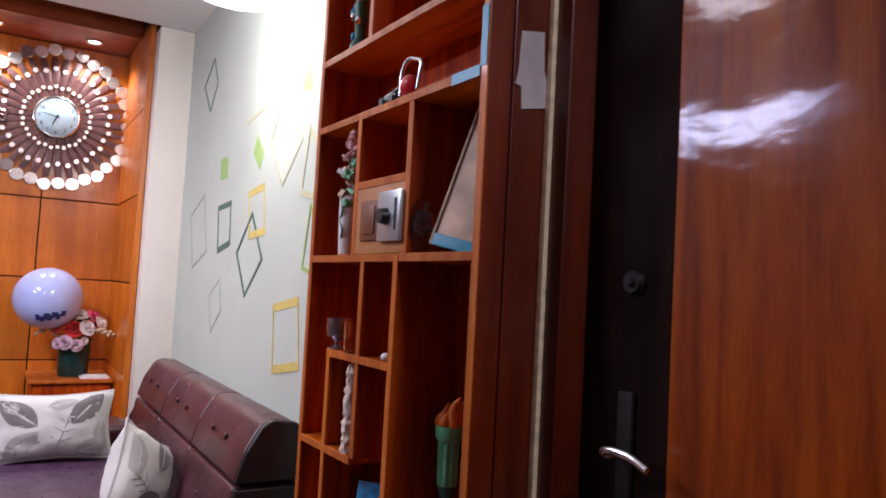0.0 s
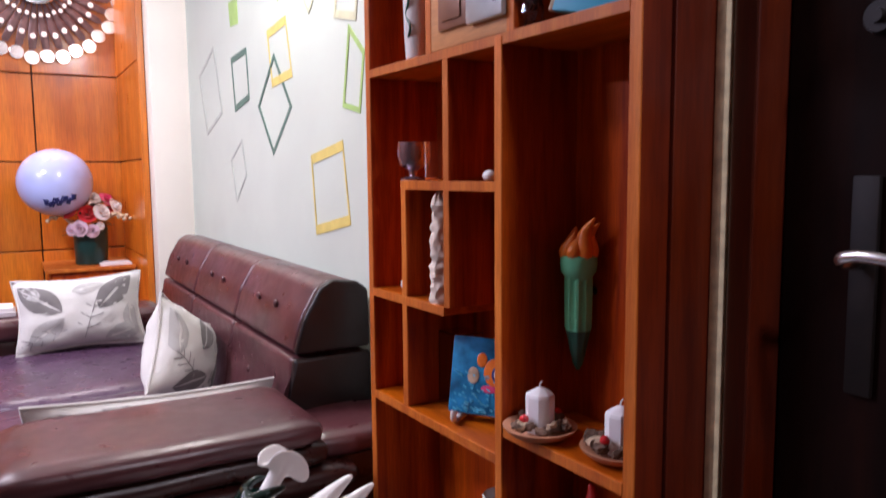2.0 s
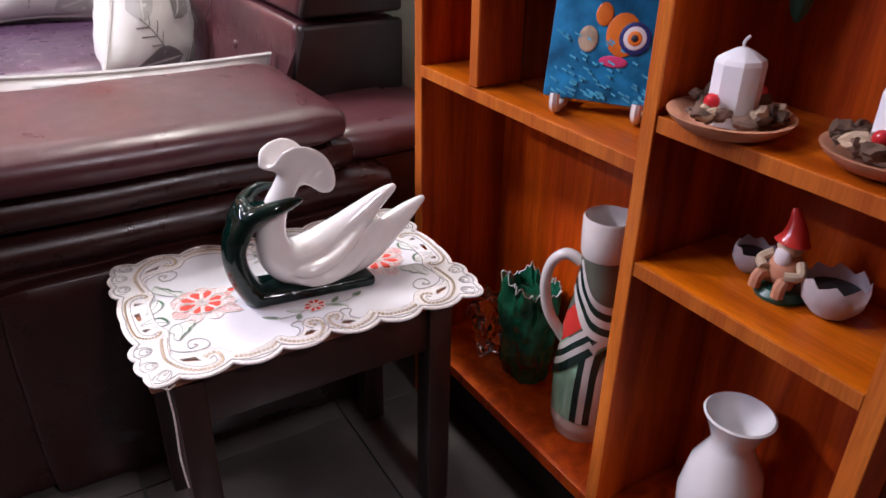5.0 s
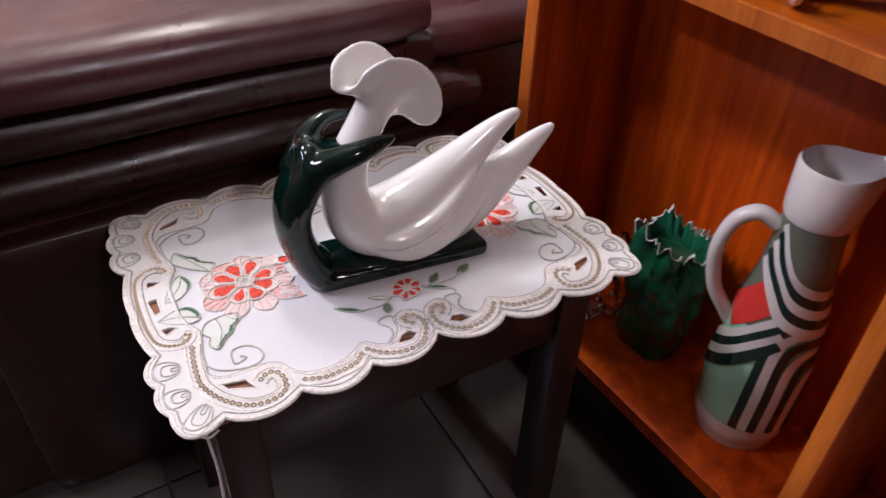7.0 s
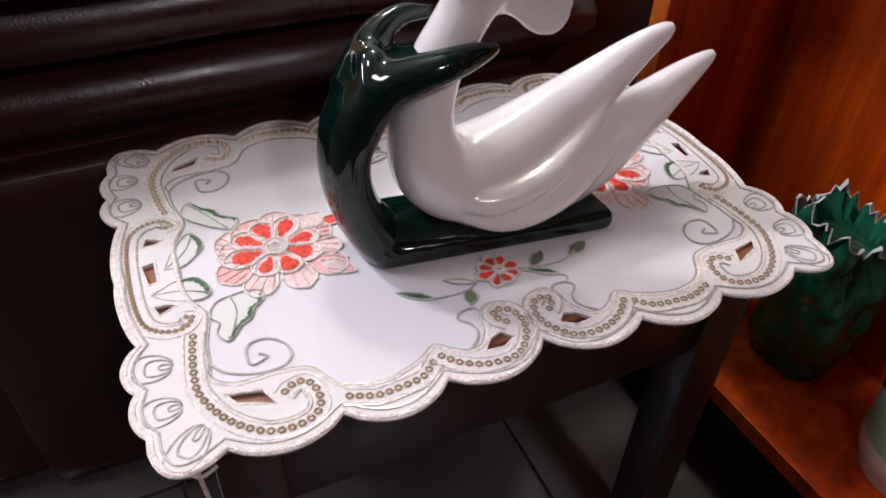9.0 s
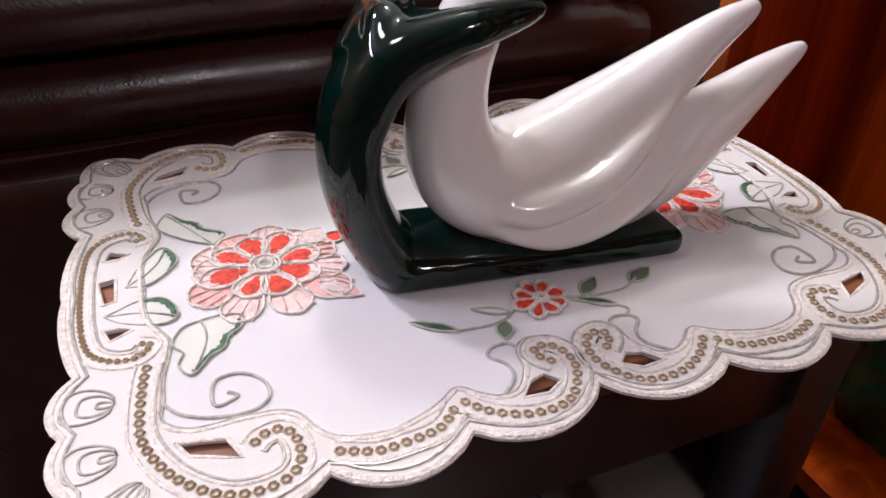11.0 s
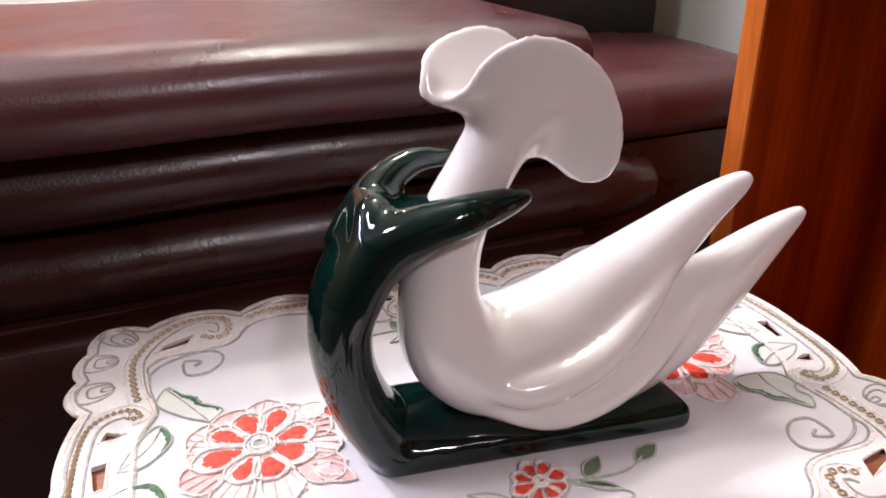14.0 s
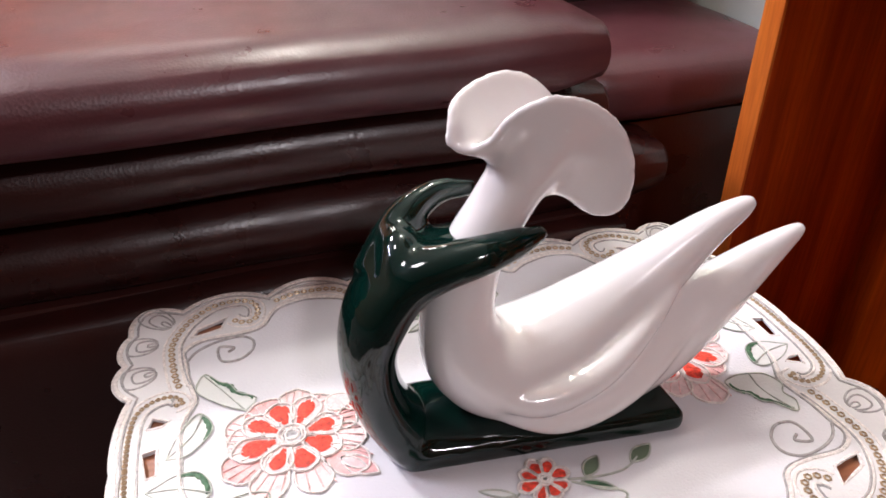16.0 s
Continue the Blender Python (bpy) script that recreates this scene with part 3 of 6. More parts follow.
part("cyan_tape", boxes((FX - 0.003, FX - 0.0012, YR - 0.001, YR + 0.021, 1.92, 2.05), (FX - 0.0035, FX - 0.0015, YR + 0.021, YR + 0.13, 1.900, 1.925)), M_CYAN, shelf, "cyan tape on the edge", smooth=False)
bm = bmesh.new()
prism(bm, [(0.940, 2.005), (1.006, 2.015), (1.010, 1.93), (1.022, 1.90), (1.018, 1.85), (0.948, 1.838), (0.945, 1.885), (0.928, 1.89), (0.935, 1.92)], "y", 1.2365, 1.2395)
part("paper_sticker", bm, M_PAPER, shelf, "torn grey paper sticker", smooth=False)

# the shelf stands a little askew: its front comes away from the wall towards the sofa
for piece in shelf.children_recursive:
    for v in piece.data.vertices:
        share = max(0.0, min(1.15, (BX * S - v.co.x) / ((BX - FX) * S)))
        v.co.x += 0.022 * (1.95 * S - v.co.y) * share

# ---- sofa ----
sofa = thing("sofa", (0.5, 3.4, 0), "dark brown-purple tufted leather sofa with padded headrest and wide arms", "sofa")


def cushion(bm, outline, y0, y1, round_by=0.02, belly=0.0):
    prism(bm, outline, "y", y0, y1)
    rounded(bm, round_by, 4)
    return bm


def plump(x0, x1, y0, y1, z0, z1, r, puff=0.012, cuts=14):
    """A padded block: rounded edges and faces that swell a little, with soft creases."""
    bm = boxes((x0, x1, y0, y1, z0, z1))
    bmesh.ops.subdivide_edges(bm, edges=list(bm.edges), cuts=cuts, use_grid_fill=True)
    c = Vector(((x0 + x1) / 2, (y0 + y1) / 2, (z0 + z1) / 2))
    h = Vector(((x1 - x0) / 2, (y1 - y0) / 2, (z1 - z0) / 2))
    for v in bm.verts:
        d = v.co - c
        inner = Vector([max(-(h[i] - r), min(h[i] - r, d[i])) for i in range(3)])
        rest = d - inner
        if rest.length > 1e-6:
            rest = rest.normalized() * r if sum(abs(abs(d[i]) - h[i]) < 1e-5 for i in range(3)) else rest
        q = inner + rest
        u = [q[i] / h[i] for i in range(3)]
        for i in range(3):
            j, k = (i + 1) % 3, (i + 2) % 3
            q[i] += puff * u[i] * abs(u[i]) * (1 - u[j] ** 2) * (1 - u[k] ** 2)
        q += Vector((noise.noise(v.co * 6), noise.noise(v.co * 6 + Vector((9, 0, 0))), noise.noise(v.co * 6 + Vector((0, 9, 0))))) * 0.004
        v.co = c + q
    return bm


SEG_Y = [2.52, 3.18, 3.86, 4.58]
for y0, y1 in zip(SEG_Y, SEG_Y[1:]):
    head = cushion(bmesh.new(), [(0.772, 0.752), (0.802, 0.855), (0.855, 0.945), (0.895, 0.967), (0.975, 0.957), (1.010, 0.930), (1.015, 0.752)], y0 + 0.004, y1 - 0.004, 0.016)
    h = part("headrest", head, M_LEATHER, sofa, "buttoned leather headrest")
    low = cushion(bmesh.new(), [(0.768, 0.740), (0.762, 0.635), (0.720, 0.465), (0.740, 0.435), (1.015, 0.435), (1.015, 0.740)], y0 + 0.004, y1 - 0.004, 0.018)
    b = part("back_cushion", low, M_LEATHER, sofa)
    for k in (0.36, 0.64):
        y = y0 + (y1 - y0) * k
        bm = bmesh.new()
        ball(bm, (0.801, y, 0.867), 0.013, 12, (0.6, 1, 1))
        part("button", bm, M_LEATHER, h)
        bm = bmesh.new()
        ball(bm, (0.757, y, 0.615), 0.013, 12, (0.6, 1, 1))
        part("button", bm, M_LEATHER, b)
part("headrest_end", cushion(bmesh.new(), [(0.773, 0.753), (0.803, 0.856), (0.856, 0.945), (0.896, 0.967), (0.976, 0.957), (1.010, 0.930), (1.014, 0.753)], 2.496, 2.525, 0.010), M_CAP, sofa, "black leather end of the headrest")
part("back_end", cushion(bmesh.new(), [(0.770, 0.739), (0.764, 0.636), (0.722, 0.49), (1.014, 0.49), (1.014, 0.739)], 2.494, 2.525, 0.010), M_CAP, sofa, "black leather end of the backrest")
part("back_ledge", plump(0.744, 1.045, 2.268, 2.70, 0.510, 0.582, 0.032, 0.008), M_LEATHER, sofa, "wide padded ledge behind the arm")
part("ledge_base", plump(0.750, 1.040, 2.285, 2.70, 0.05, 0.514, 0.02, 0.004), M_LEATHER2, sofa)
part("seat", plump(-0.03, 0.74, 2.56, 3.50, 0.26, 0.452, 0.04, 0.018), M_SEAT, sofa)
part("seat", plump(-0.03, 0.74, 3.51, 4.46, 0.26, 0.452, 0.04, 0.018), M_SEAT, sofa)
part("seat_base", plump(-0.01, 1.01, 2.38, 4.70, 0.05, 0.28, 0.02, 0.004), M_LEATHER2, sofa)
# near arm: top pad, two rolls, body and inset panel; below the pad, shade is in the colour
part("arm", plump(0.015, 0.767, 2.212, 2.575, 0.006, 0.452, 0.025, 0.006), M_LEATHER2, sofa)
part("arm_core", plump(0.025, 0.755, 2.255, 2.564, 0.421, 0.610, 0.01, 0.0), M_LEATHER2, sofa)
part("arm_pad", plump(0.014, 0.735, 2.172, 2.586, 0.592, 0.660, 0.033, 0.007), M_LEATHER, sofa, "padded leather arm top")
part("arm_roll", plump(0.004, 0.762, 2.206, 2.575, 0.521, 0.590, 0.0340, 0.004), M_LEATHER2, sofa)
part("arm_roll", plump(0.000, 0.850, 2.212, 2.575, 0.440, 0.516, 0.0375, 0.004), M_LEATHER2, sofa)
part("arm_panel", plump(0.130, 0.785, 2.186, 2.24, 0.010, 0.438, 0.012, 0.008), M_LEATHER2, sofa, "inset leather side panel, shade put into its colour")
# far arm
part("arm", plump(-0.06, 0.74, 4.47, 4.74, 0.05, 0.52, 0.03, 0.008), M_LEATHER2, sofa)
part("arm_pad", plump(-0.07, 0.74, 4.45, 4.76, 0.50, 0.605, 0.035, 0.010), M_LEATHER, sofa, "padded leather arm top")
for x, y in ((0.03, 4.62), (0.9, 2.44), (0.9, 4.62)):
    part("leg", boxes((x - 0.03, x + 0.03, y - 0.03, y + 0.03, 0, 0.052), bevel=0.004), M_BLACK, sofa)


def leaf_shape(n, length, width, bend=0.0):
    """Outline of a pointed leaf along +u."""
    out = []
    for i in range(n + 1):
        t = i / n
        out.append((t * length, width * math.sin(math.pi * t) ** 0.8 * (1 - 0.25 * t) + bend * math.sin(math.pi * t)))
    for i in range(n - 1, 0, -1):
        t = i / n
        out.append((t * length, -width * math.sin(math.pi * t) ** 0.8 * (1 - 0.25 * t) + bend * math.sin(math.pi * t)))
    return out


def pillow(name, place, w, h, thick, seed, label, prints, sag=0.12):
    """A printed cushion: pinched corners, piping, leaf prints that follow the swelling."""
    th = thing(name, place.translation / S, label, "pillow", "printed pillows on the sofa")

    def surface(u, v, side):
        k = (1 - abs(u) ** 2.6) * (1 - abs(v) ** 2.6)
        pinch = 1 - sag * (1 - abs(v) ** 1.6) * abs(u) ** 3
        pinch2 = 1 - sag * 1.2 * (1 - abs(u) ** 1.6) * abs(v) ** 3
        wob = 0.010 * noise.noise(Vector((u * 3 + seed, v * 3, side))) + 0.006 * noise.noise(Vector((u * 9 + v * 4, v * 3 + seed, side)))
        return Vector((u * w / 2 * pinch, side * (thick / 2 * max(k, 0) ** 0.6 + wob), v * h / 2 * pinch2))

    def put(bm):
        bm.transform(Matrix.Translation(place.translation / S) @ place.to_3x3().to_4x4())
        return bm
    bm = bmesh.new()
    n = 18
    grid = {}
    for side in (-1, 1):
        for i in range(n + 1):
            for j in range(n + 1):
                edge = i in (0, n) or j in (0, n)
                key = (0 if edge else side, i, j)
                if key not in grid:
                    p = surface(2 * i / n - 1, 2 * j / n - 1, side)
                    if edge:
                        p.y = 0
                    grid[key] = bm.verts.new(p)
        for i in range(n):
            for j in range(n):
                q = [grid.get((side, a, b)) or grid[(0, a, b)] for a, b in ((i, j), (i + 1, j), (i + 1, j + 1), (i, j + 1))]
                bm.faces.new(q)
    part("cover", put(bm), M_PILLOW, th)
    bm = bmesh.new()
    rim = []
    for a, b in (((-1, -1), (1, -1)), ((1, -1), (1, 1)), ((1, 1), (-1, 1)), ((-1, 1), (-1, -1))):
        for i in range(12):
            t = i / 12
            p = surface(a[0] + (b[0] - a[0]) * t, a[1] + (b[1] - a[1]) * t, 1)
            rim.append((p.x, 0, p.z))
    tube(bm, rim, 0.006, 6, 1, (0, 1, 0), True)
    part("piping", put(bm), M_PILLOW, th)
    for cu, cv, ang, size, k in prints:
        ang = radians(ang)
        m = (M_TAUPE, M_PALETAUPE, M_PALETAUPE)[min(k, 2)]
        bm = bmesh.new()
        if k < 2:
            out = leaf_shape(10, size, size * 0.30)
            top = []
            for a, b in out:
                u = cu + (a * math.cos(ang) - b * math.sin(ang)) * min(1, 0.42 / w)
                v = cv + (a * math.sin(ang) + b * math.cos(ang)) * min(1, 0.42 / h)
                top.append((max(-0.93, min(0.93, u)), max(-0.93, min(0.93, v))))
            mid = [((top[i][0] + top[-i][0]) / 2, (top[i][1] + top[-i][1]) / 2) for i in range(1, 10)]
            line = [top[0], *mid, top[10]]
            for rows in (top[:11], [top[0]] + [top[-i] for i in range(1, 10)] + [top[10]]):
                steps = 4
                last = None
                for (a, b), (c, d) in zip(rows, line):
                    cur = []
                    for q in range(steps + 1):
                        t = 0.10 + 0.90 * q / steps
                        p = surface(c + (a - c) * t, d + (b - d) * t, -1)
                        cur.append(bm.verts.new((p.x, p.y - 0.0015, p.z)))
                    if last:
                        for q in range(steps):
                            bm.faces.new((last[q], last[q + 1], cur[q + 1], cur[q]))
                    last = cur
        else:
            spine = [(cu + t * math.cos(ang) * size, cv + t * math.sin(ang) * size) for t in (0, 0.25, 0.5, 0.75, 1.0)]
            segs = [(spine[0], spine[-1])]
            for i, s in enumerate(spine[1:-1]):
                for sg in (-1, 1):
                    a2 = ang + sg * 0.9
                    segs.append((s, (s[0] + 0.22 * math.cos(a2), s[1] + 0.22 * math.sin(a2))))
            for a, b in segs:
                ln = []
                for i in range(7):
                    t = i / 6
                    p = surface(max(-0.93, min(0.93, a[0] + (b[0] - a[0]) * t)), max(-0.93, min(0.93, a[1] + (b[1] - a[1]) * t)), -1)
                    ln.append((p.x, p.y - 0.0008, p.z))
                tube(bm, ln, 0.0020, 5, 0.5)
            m = M_TAUPE
        bmesh.ops.remove_doubles(bm, verts=bm.verts, dist=1e-6)
        part("leaf_print", put(bm), m, th)
    return th


def placed(x, y, z, rx, ry, rz):
    return pose(x * S, y * S, z * S, rx, ry, rz)


# printed leaves and twigs: u, v, turn, length, kind (dark leaf, pale leaf, twig)
PRINTS = [(-0.25, 0.00, 140, 1.25, 0), (0.30, 0.02, 52, 1.15, 0), (0.05, -0.75, 78, 1.10, 2), (-0.80, -0.80, 40, 1.0, 1), (0.35, -0.85, 22, 0.95, 1), (-0.20, -0.45, 205, 0.8, 2), (0.80, 0.10, -80, 0.9, 1), (-0.10, 0.55, 15, 0.7, 1), (0.85, 0.85, 205, 0.6, 0), (-0.85, 0.80, -50, 0.6, 1)]
PRINTS_CORNER = [(-0.15, 0.05, 70, 1.05, 0), (0.15, -0.65, 42, 1.0, 2), (-0.75, -0.20, 100, 0.95, 1), (-0.60, -0.85, 30, 0.9, 0), (0.50, 0.10, 95, 0.9, 1), (-0.20, -0.50, 150, 0.7, 2), (0.00, 0.85, -25, 0.8, 1), (0.80, -0.70, 120, 0.7, 0)]
PRINTS_FLAT = [(-0.90, 0.72, 4, 0.55, 1), (-0.50, 0.80, -6, 0.70, 0), (0.00, 0.76, 8, 0.65, 1), (0.45, 0.82, -4, 0.55, 0), (-0.20, 0.86, 170, 0.4, 1), (0.75, 0.76, 10, 0.3, 1)]
pillow("pillow", placed(0.345, 4.33, 0.635, -14, -2, -6), 0.56, 0.35, 0.19, 3, "ivory pillow with grey leaf print leaning on the far arm", PRINTS, 0.10)
pillow("pillow", placed(0.595, 3.27, 0.612, -8, 30, 46), 0.36, 0.37, 0.21, 7, "ivory leaf-print pillow propped on its corner against the back", PRINTS_CORNER, 0.12)
pillow("pillow", placed(0.405, 2.665, 0.530, 12, 2.0, 1), 0.68, 0.28, 0.14, 11, "ivory leaf-print pillow standing behind the near arm", PRINTS_FLAT, 0.08)

# ---- side table ----
table = thing("side_table", (0.53, 1.99, 0), "small dark-stained wooden side table under a lace mat", "table")
part("tabletop", boxes((0.290, 0.780, 1.842, 2.144, 0.428, 0.4495), bevel=0.004), M_TABLETOP, table, "brown varnished tabletop")
part("apron", boxes((0.335, 0.735, 1.850, 1.866, 0.345, 0.428), bevel=0.002), M_LEGWOOD, table)
part("apron", boxes((0.335, 0.735, 2.118, 2.134, 0.345, 0.428), bevel=0.002), M_LEGWOOD, table)
part("apron", boxes((0.325, 0.341, 1.87, 2.11, 0.345, 0.428), bevel=0.002), M_LEGWOOD, table)
part("apron", boxes((0.729, 0.745, 1.87, 2.11, 0.345, 0.428), bevel=0.002), M_LEGWOOD, table)
for x in (0.338, 0.732):
    for y in (1.862, 2.124):
        part("leg", boxes((x - 0.021, x + 0.021, y - 0.021, y + 0.021, 0, 0.4275), bevel=0.003), M_LEGWOOD, table)

# ---- lace table mat ----
CX, CY, TOP, MAT_TURN = 0.546, 1.993, 0.450, -1.4
mat = thing("table_mat", (CX, CY, TOP), "white lace-edged table mat embroidered with red flowers", "table mat")
mat.rotation_euler.z = radians(MAT_TURN)


def scallops(points, bulge, steps=7):
    """A line of outward arcs between notch points; bulge: one height per arc."""
    out = []
    for (a, b), h in zip(zip(points, points[1:]), bulge):
        a, b = Vector(a), Vector(b)
        d = b - a
        k = Vector((d.y, -d.x)).normalized()
        for i in range(steps):
            t = i / steps
            out.append(tuple(a + d * t + k * h * math.sin(math.pi * t) ** 0.75))
    return out


QUARTER = [(0.0, -0.160), (0.0745, -0.169), (0.1445, -0.1695), (0.2145, -0.169), (0.2565, -0.145), (0.2595, -0.109), (0.2545, -0.068), (0.2625, 0.0)]
BULGE = [0.0175, 0.0165, 0.0140, 0.022, 0.006, 0.009, 0.004]
ring = [(x, y) for x, y in QUARTER]
ring += [(x, -y) for x, y in reversed(QUARTER[:-1])]
bl = BULGE + BULGE[::-1]
ring += [(-x, -y) for x, y in QUARTER[1:]]
bl += BULGE
ring += [(-x, y) for x, y in reversed(QUARTER[:-1])]
bl += BULGE[::-1]


def inset(points, by, close=True):
    """The line moved to its left by so much."""
    out, n = [], len(points)
    for i, (x, y) in enumerate(points):
        a = points[(i - 1) % n] if close or i else points[0]
        b = points[(i + 1) % n] if close or i + 1 < n else points[-1]
        d = Vector((b[0] - a[0], b[1] - a[1]))
        d = d.normalized() if d.length > 1e-6 else Vector((1, 0))
        out.append((x - d.y * by, y + d.x * by))
    return out


outline = scallops(ring, bl, 9)


def mirrored(shape):
    return [[(sx * x, sy * y) for x, y in shape] for sx in (1, -1) for sy in (1, -1)]


def round_the_mat(quarter):
    """One quarter of a closed line, front middle to side middle, carried round the mat."""
    q = smooth_line(quarter, 5)
    out = q + [(x, -y) for x, y in reversed(q[:-1])]
    return out + [(-x, -y) for x, y in q[1:]] + [(-x, y) for x, y in list(reversed(q))[1:-1]]


A_HOLE = [(0.209, -0.129), (0.2035, -0.139), (0.192, -0.1435), (0.180, -0.148), (0.1855, -0.134), (0.197, -0.131)]
M_HOLE = [(0.0245, -0.144), (0.0175, -0.152), (0.028, -0.1585), (0.042, -0.157), (0.034, -0.147)]
B_HOLE = [(0.241, -0.034), (0.237, -0.045), (0.225, -0.0385), (0.231, -0.0345)]
holes = mirrored(A_HOLE) + mirrored(M_HOLE) + mirrored(B_HOLE)
holes += [[(sx * x, y) for x, y in ((0.241, -0.011), (0.2335, -0.009), (0.2335, 0.014), (0.244, 0.012))] for sx in (1, -1)]


def at_mat(shape):
    return [(CX + x, CY + y) for x, y in shape]


part("linen", slab(bmesh.new(), at_mat(outline), [at_mat(h) for h in holes], TOP, TOP + 0.0020), M_DOILY, mat, "white linen ground", smooth=False)
border_line = round_the_mat([(0.0, -0.140), (0.004, -0.130), (0.012, -0.121), (0.022, -0.1185), (0.029, -0.125), (0.031, -0.138), (0.041, -0.152), (0.053, -0.1535), (0.063, -0.148), (0.0715, -0.141), (0.080, -0.146), (0.090, -0.151), (0.111, -0.1565), (0.130, -0.154), (0.1405, -0.1485), (0.147, -0.140), (0.152, -0.131), (0.160, -0.1262), (0.1754, -0.1245), (0.2016, -0.124), (0.2155, -0.113), (0.2145, -0.098), (0.2135, -0.082), (0.210, -0.066), (0.2085, -0.054), (0.213, -0.044), (0.2175, -0.034), (0.220, -0.02), (0.220, 0.0)])
part("border", slab(bmesh.new(), at_mat(inset(outline, 0.0015)), [at_mat(border_line)] + [at_mat(h) for h in holes], TOP + 0.0021, TOP + 0.0032), M_BORDER, mat, "cream cutwork border", smooth=False)
T = TOP + 0.0024
TB = TOP + 0.0034


def stitch(lines, radius, m, name, z=T, close=False, flat=0.55):
    for ln in lines:
        bm = bmesh.new()
        tube(bm, [(CX + x, CY + y, z) for x, y in ln], radius, 6, flat, (0, 0, 1), close)
        part(name, bm, m, mat)


stitch([inset(outline, 0.0018)], 0.0027, M_CORDSTITCH, "edge_cord", TB - 0.0008, True)
stitch([inset(outline, 0.0070)], 0.0010, M_THREAD, "edge_thread", TB, True, 1)
stitch([border_line], 0.0017, M_CORDSTITCH, "border_cord", TB - 0.0004, True)
stitch([inset(border_line, 0.0024)], 0.0008, M_THREAD, "border_thread", T, True, 1)
# scrolls: a ribbon with a row of sequins between two cords
MIDDLE = [(0.0736, -0.1477), (0.0607, -0.1609), (0.0423, -0.1684), (0.0218, -0.1666), (0.0085, -0.1514), (0.0060, -0.1377), (0.0110, -0.1275), (0.0197, -0.1254), (0.0225, -0.1312), (0.0156, -0.1394)]
EDGE = [(0.1405, -0.158), (0.1334, -0.1608), (0.1208, -0.165), (0.106, -0.1645), (0.0891, -0.1618), (0.0780, -0.1525)]
CORNER = [(0.1757, -0.1435), (0.1704, -0.1381), (0.1614, -0.1366), (0.1555, -0.1432), (0.1551, -0.1569), (0.1628, -0.1662), (0.1787, -0.1689), (0.1947, -0.1637), (0.2111, -0.1483), (0.2221, -0.127), (0.2239, -0.1101), (0.2213, -0.0836), (0.2183, -0.0700)]
SIDE = [(0.2226, -0.0520), (0.2165, -0.0545), (0.2237, -0.0628), (0.2374, -0.0610), (0.2482, -0.0500), (0.2523, -0.0279), (0.2533, 0.0)]
sequins = []
for path, step in ((MIDDLE, 0.0062), (EDGE, 0.0062), (CORNER, 0.0062), (SIDE, 0.0042)):
    ln = smooth_line(path, 8)
    stitch(mirrored(inset(ln, 0.0058, False)), 0.0012, M_CORDSTITCH, "scroll_cord", TB)
    stitch(mirrored(inset(ln, -0.0058, False)), 0.0011, M_CORDSTITCH, "scroll_cord", TB)
    stitch(mirrored(inset(ln, 0.0076, False)), 0.0009, M_THREAD, "scroll_thread", TB, flat=1)
    for line in mirrored(smooth_line(path, 60)):
        gone, last = step * 0.5, Vector(line[0])
        for q in line:
            gone += (Vector(q) - last).length
            last = Vector(q)
            if gone > step:
                gone = 0.0
                sequins.append((q[0], q[1], 0.0021 if step > 0.005 else 0.0013))


def sequin_ring(bm, x, y, r):
    tube(bm, [(x + r * math.cos(a), y + r * math.sin(a), TB + 0.0003) for a in (0, 1.047, 2.094, 3.142, 4.189, 5.236)], 0.0009, 4, 1, (0, 0, 1), True)


# those along the front and the sides are pieces of their own, the rest is joined
sequins.sort(key=lambda q: q[1])
first = {}
for x, y, r in sequins[:290]:
    if r not in first:
        bm = bmesh.new()
        sequin_ring(bm, 0, 0, r)
        first[r] = part("sequin", bm, M_GOLD, mat)
        first[r].location = ((CX + x) * S, (CY + y) * S, 0)
        continue
    ob = new("sequin", first[r].data)
    ob.parent, ob.matrix_parent_inverse = mat, first[r].matrix_parent_inverse
    ob.location = ((CX + x) * S, (CY + y) * S, 0)
    ob.rotation_euler = (0.0, 0.0, 0.0)
bm = bmesh.new()
for x, y, r in sequins[290:]:
    sequin_ring(bm, CX + x, CY + y, r)
part("sequin_trim", bm, M_GOLD, mat, "tiny gold sequins", kind="stuff")
# a loose thread hangs from one corner
bm = bmesh.new()
tube(bm, smooth_line([(CX - 0.232, CY - 0.166, TOP + 0.002), (CX - 0.233, CY - 0.174, TOP - 0.004), (CX - 0.231, CY - 0.173, TOP - 0.060), (CX - 0.233, CY - 0.171, TOP - 0.130), (CX - 0.230, CY - 0.172, TOP - 0.185)], 6), 0.0014, 6)
tube(bm, smooth_line([(CX - 0.240, CY - 0.172, TOP - 0.002), (CX - 0.232, CY - 0.176, TOP - 0.006), (CX - 0.222, CY - 0.174, TOP - 0.003)], 5), 0.0012, 6)
part("loose_thread", bm, M_CORDSTITCH, mat, "loose cream thread hanging from the edge")
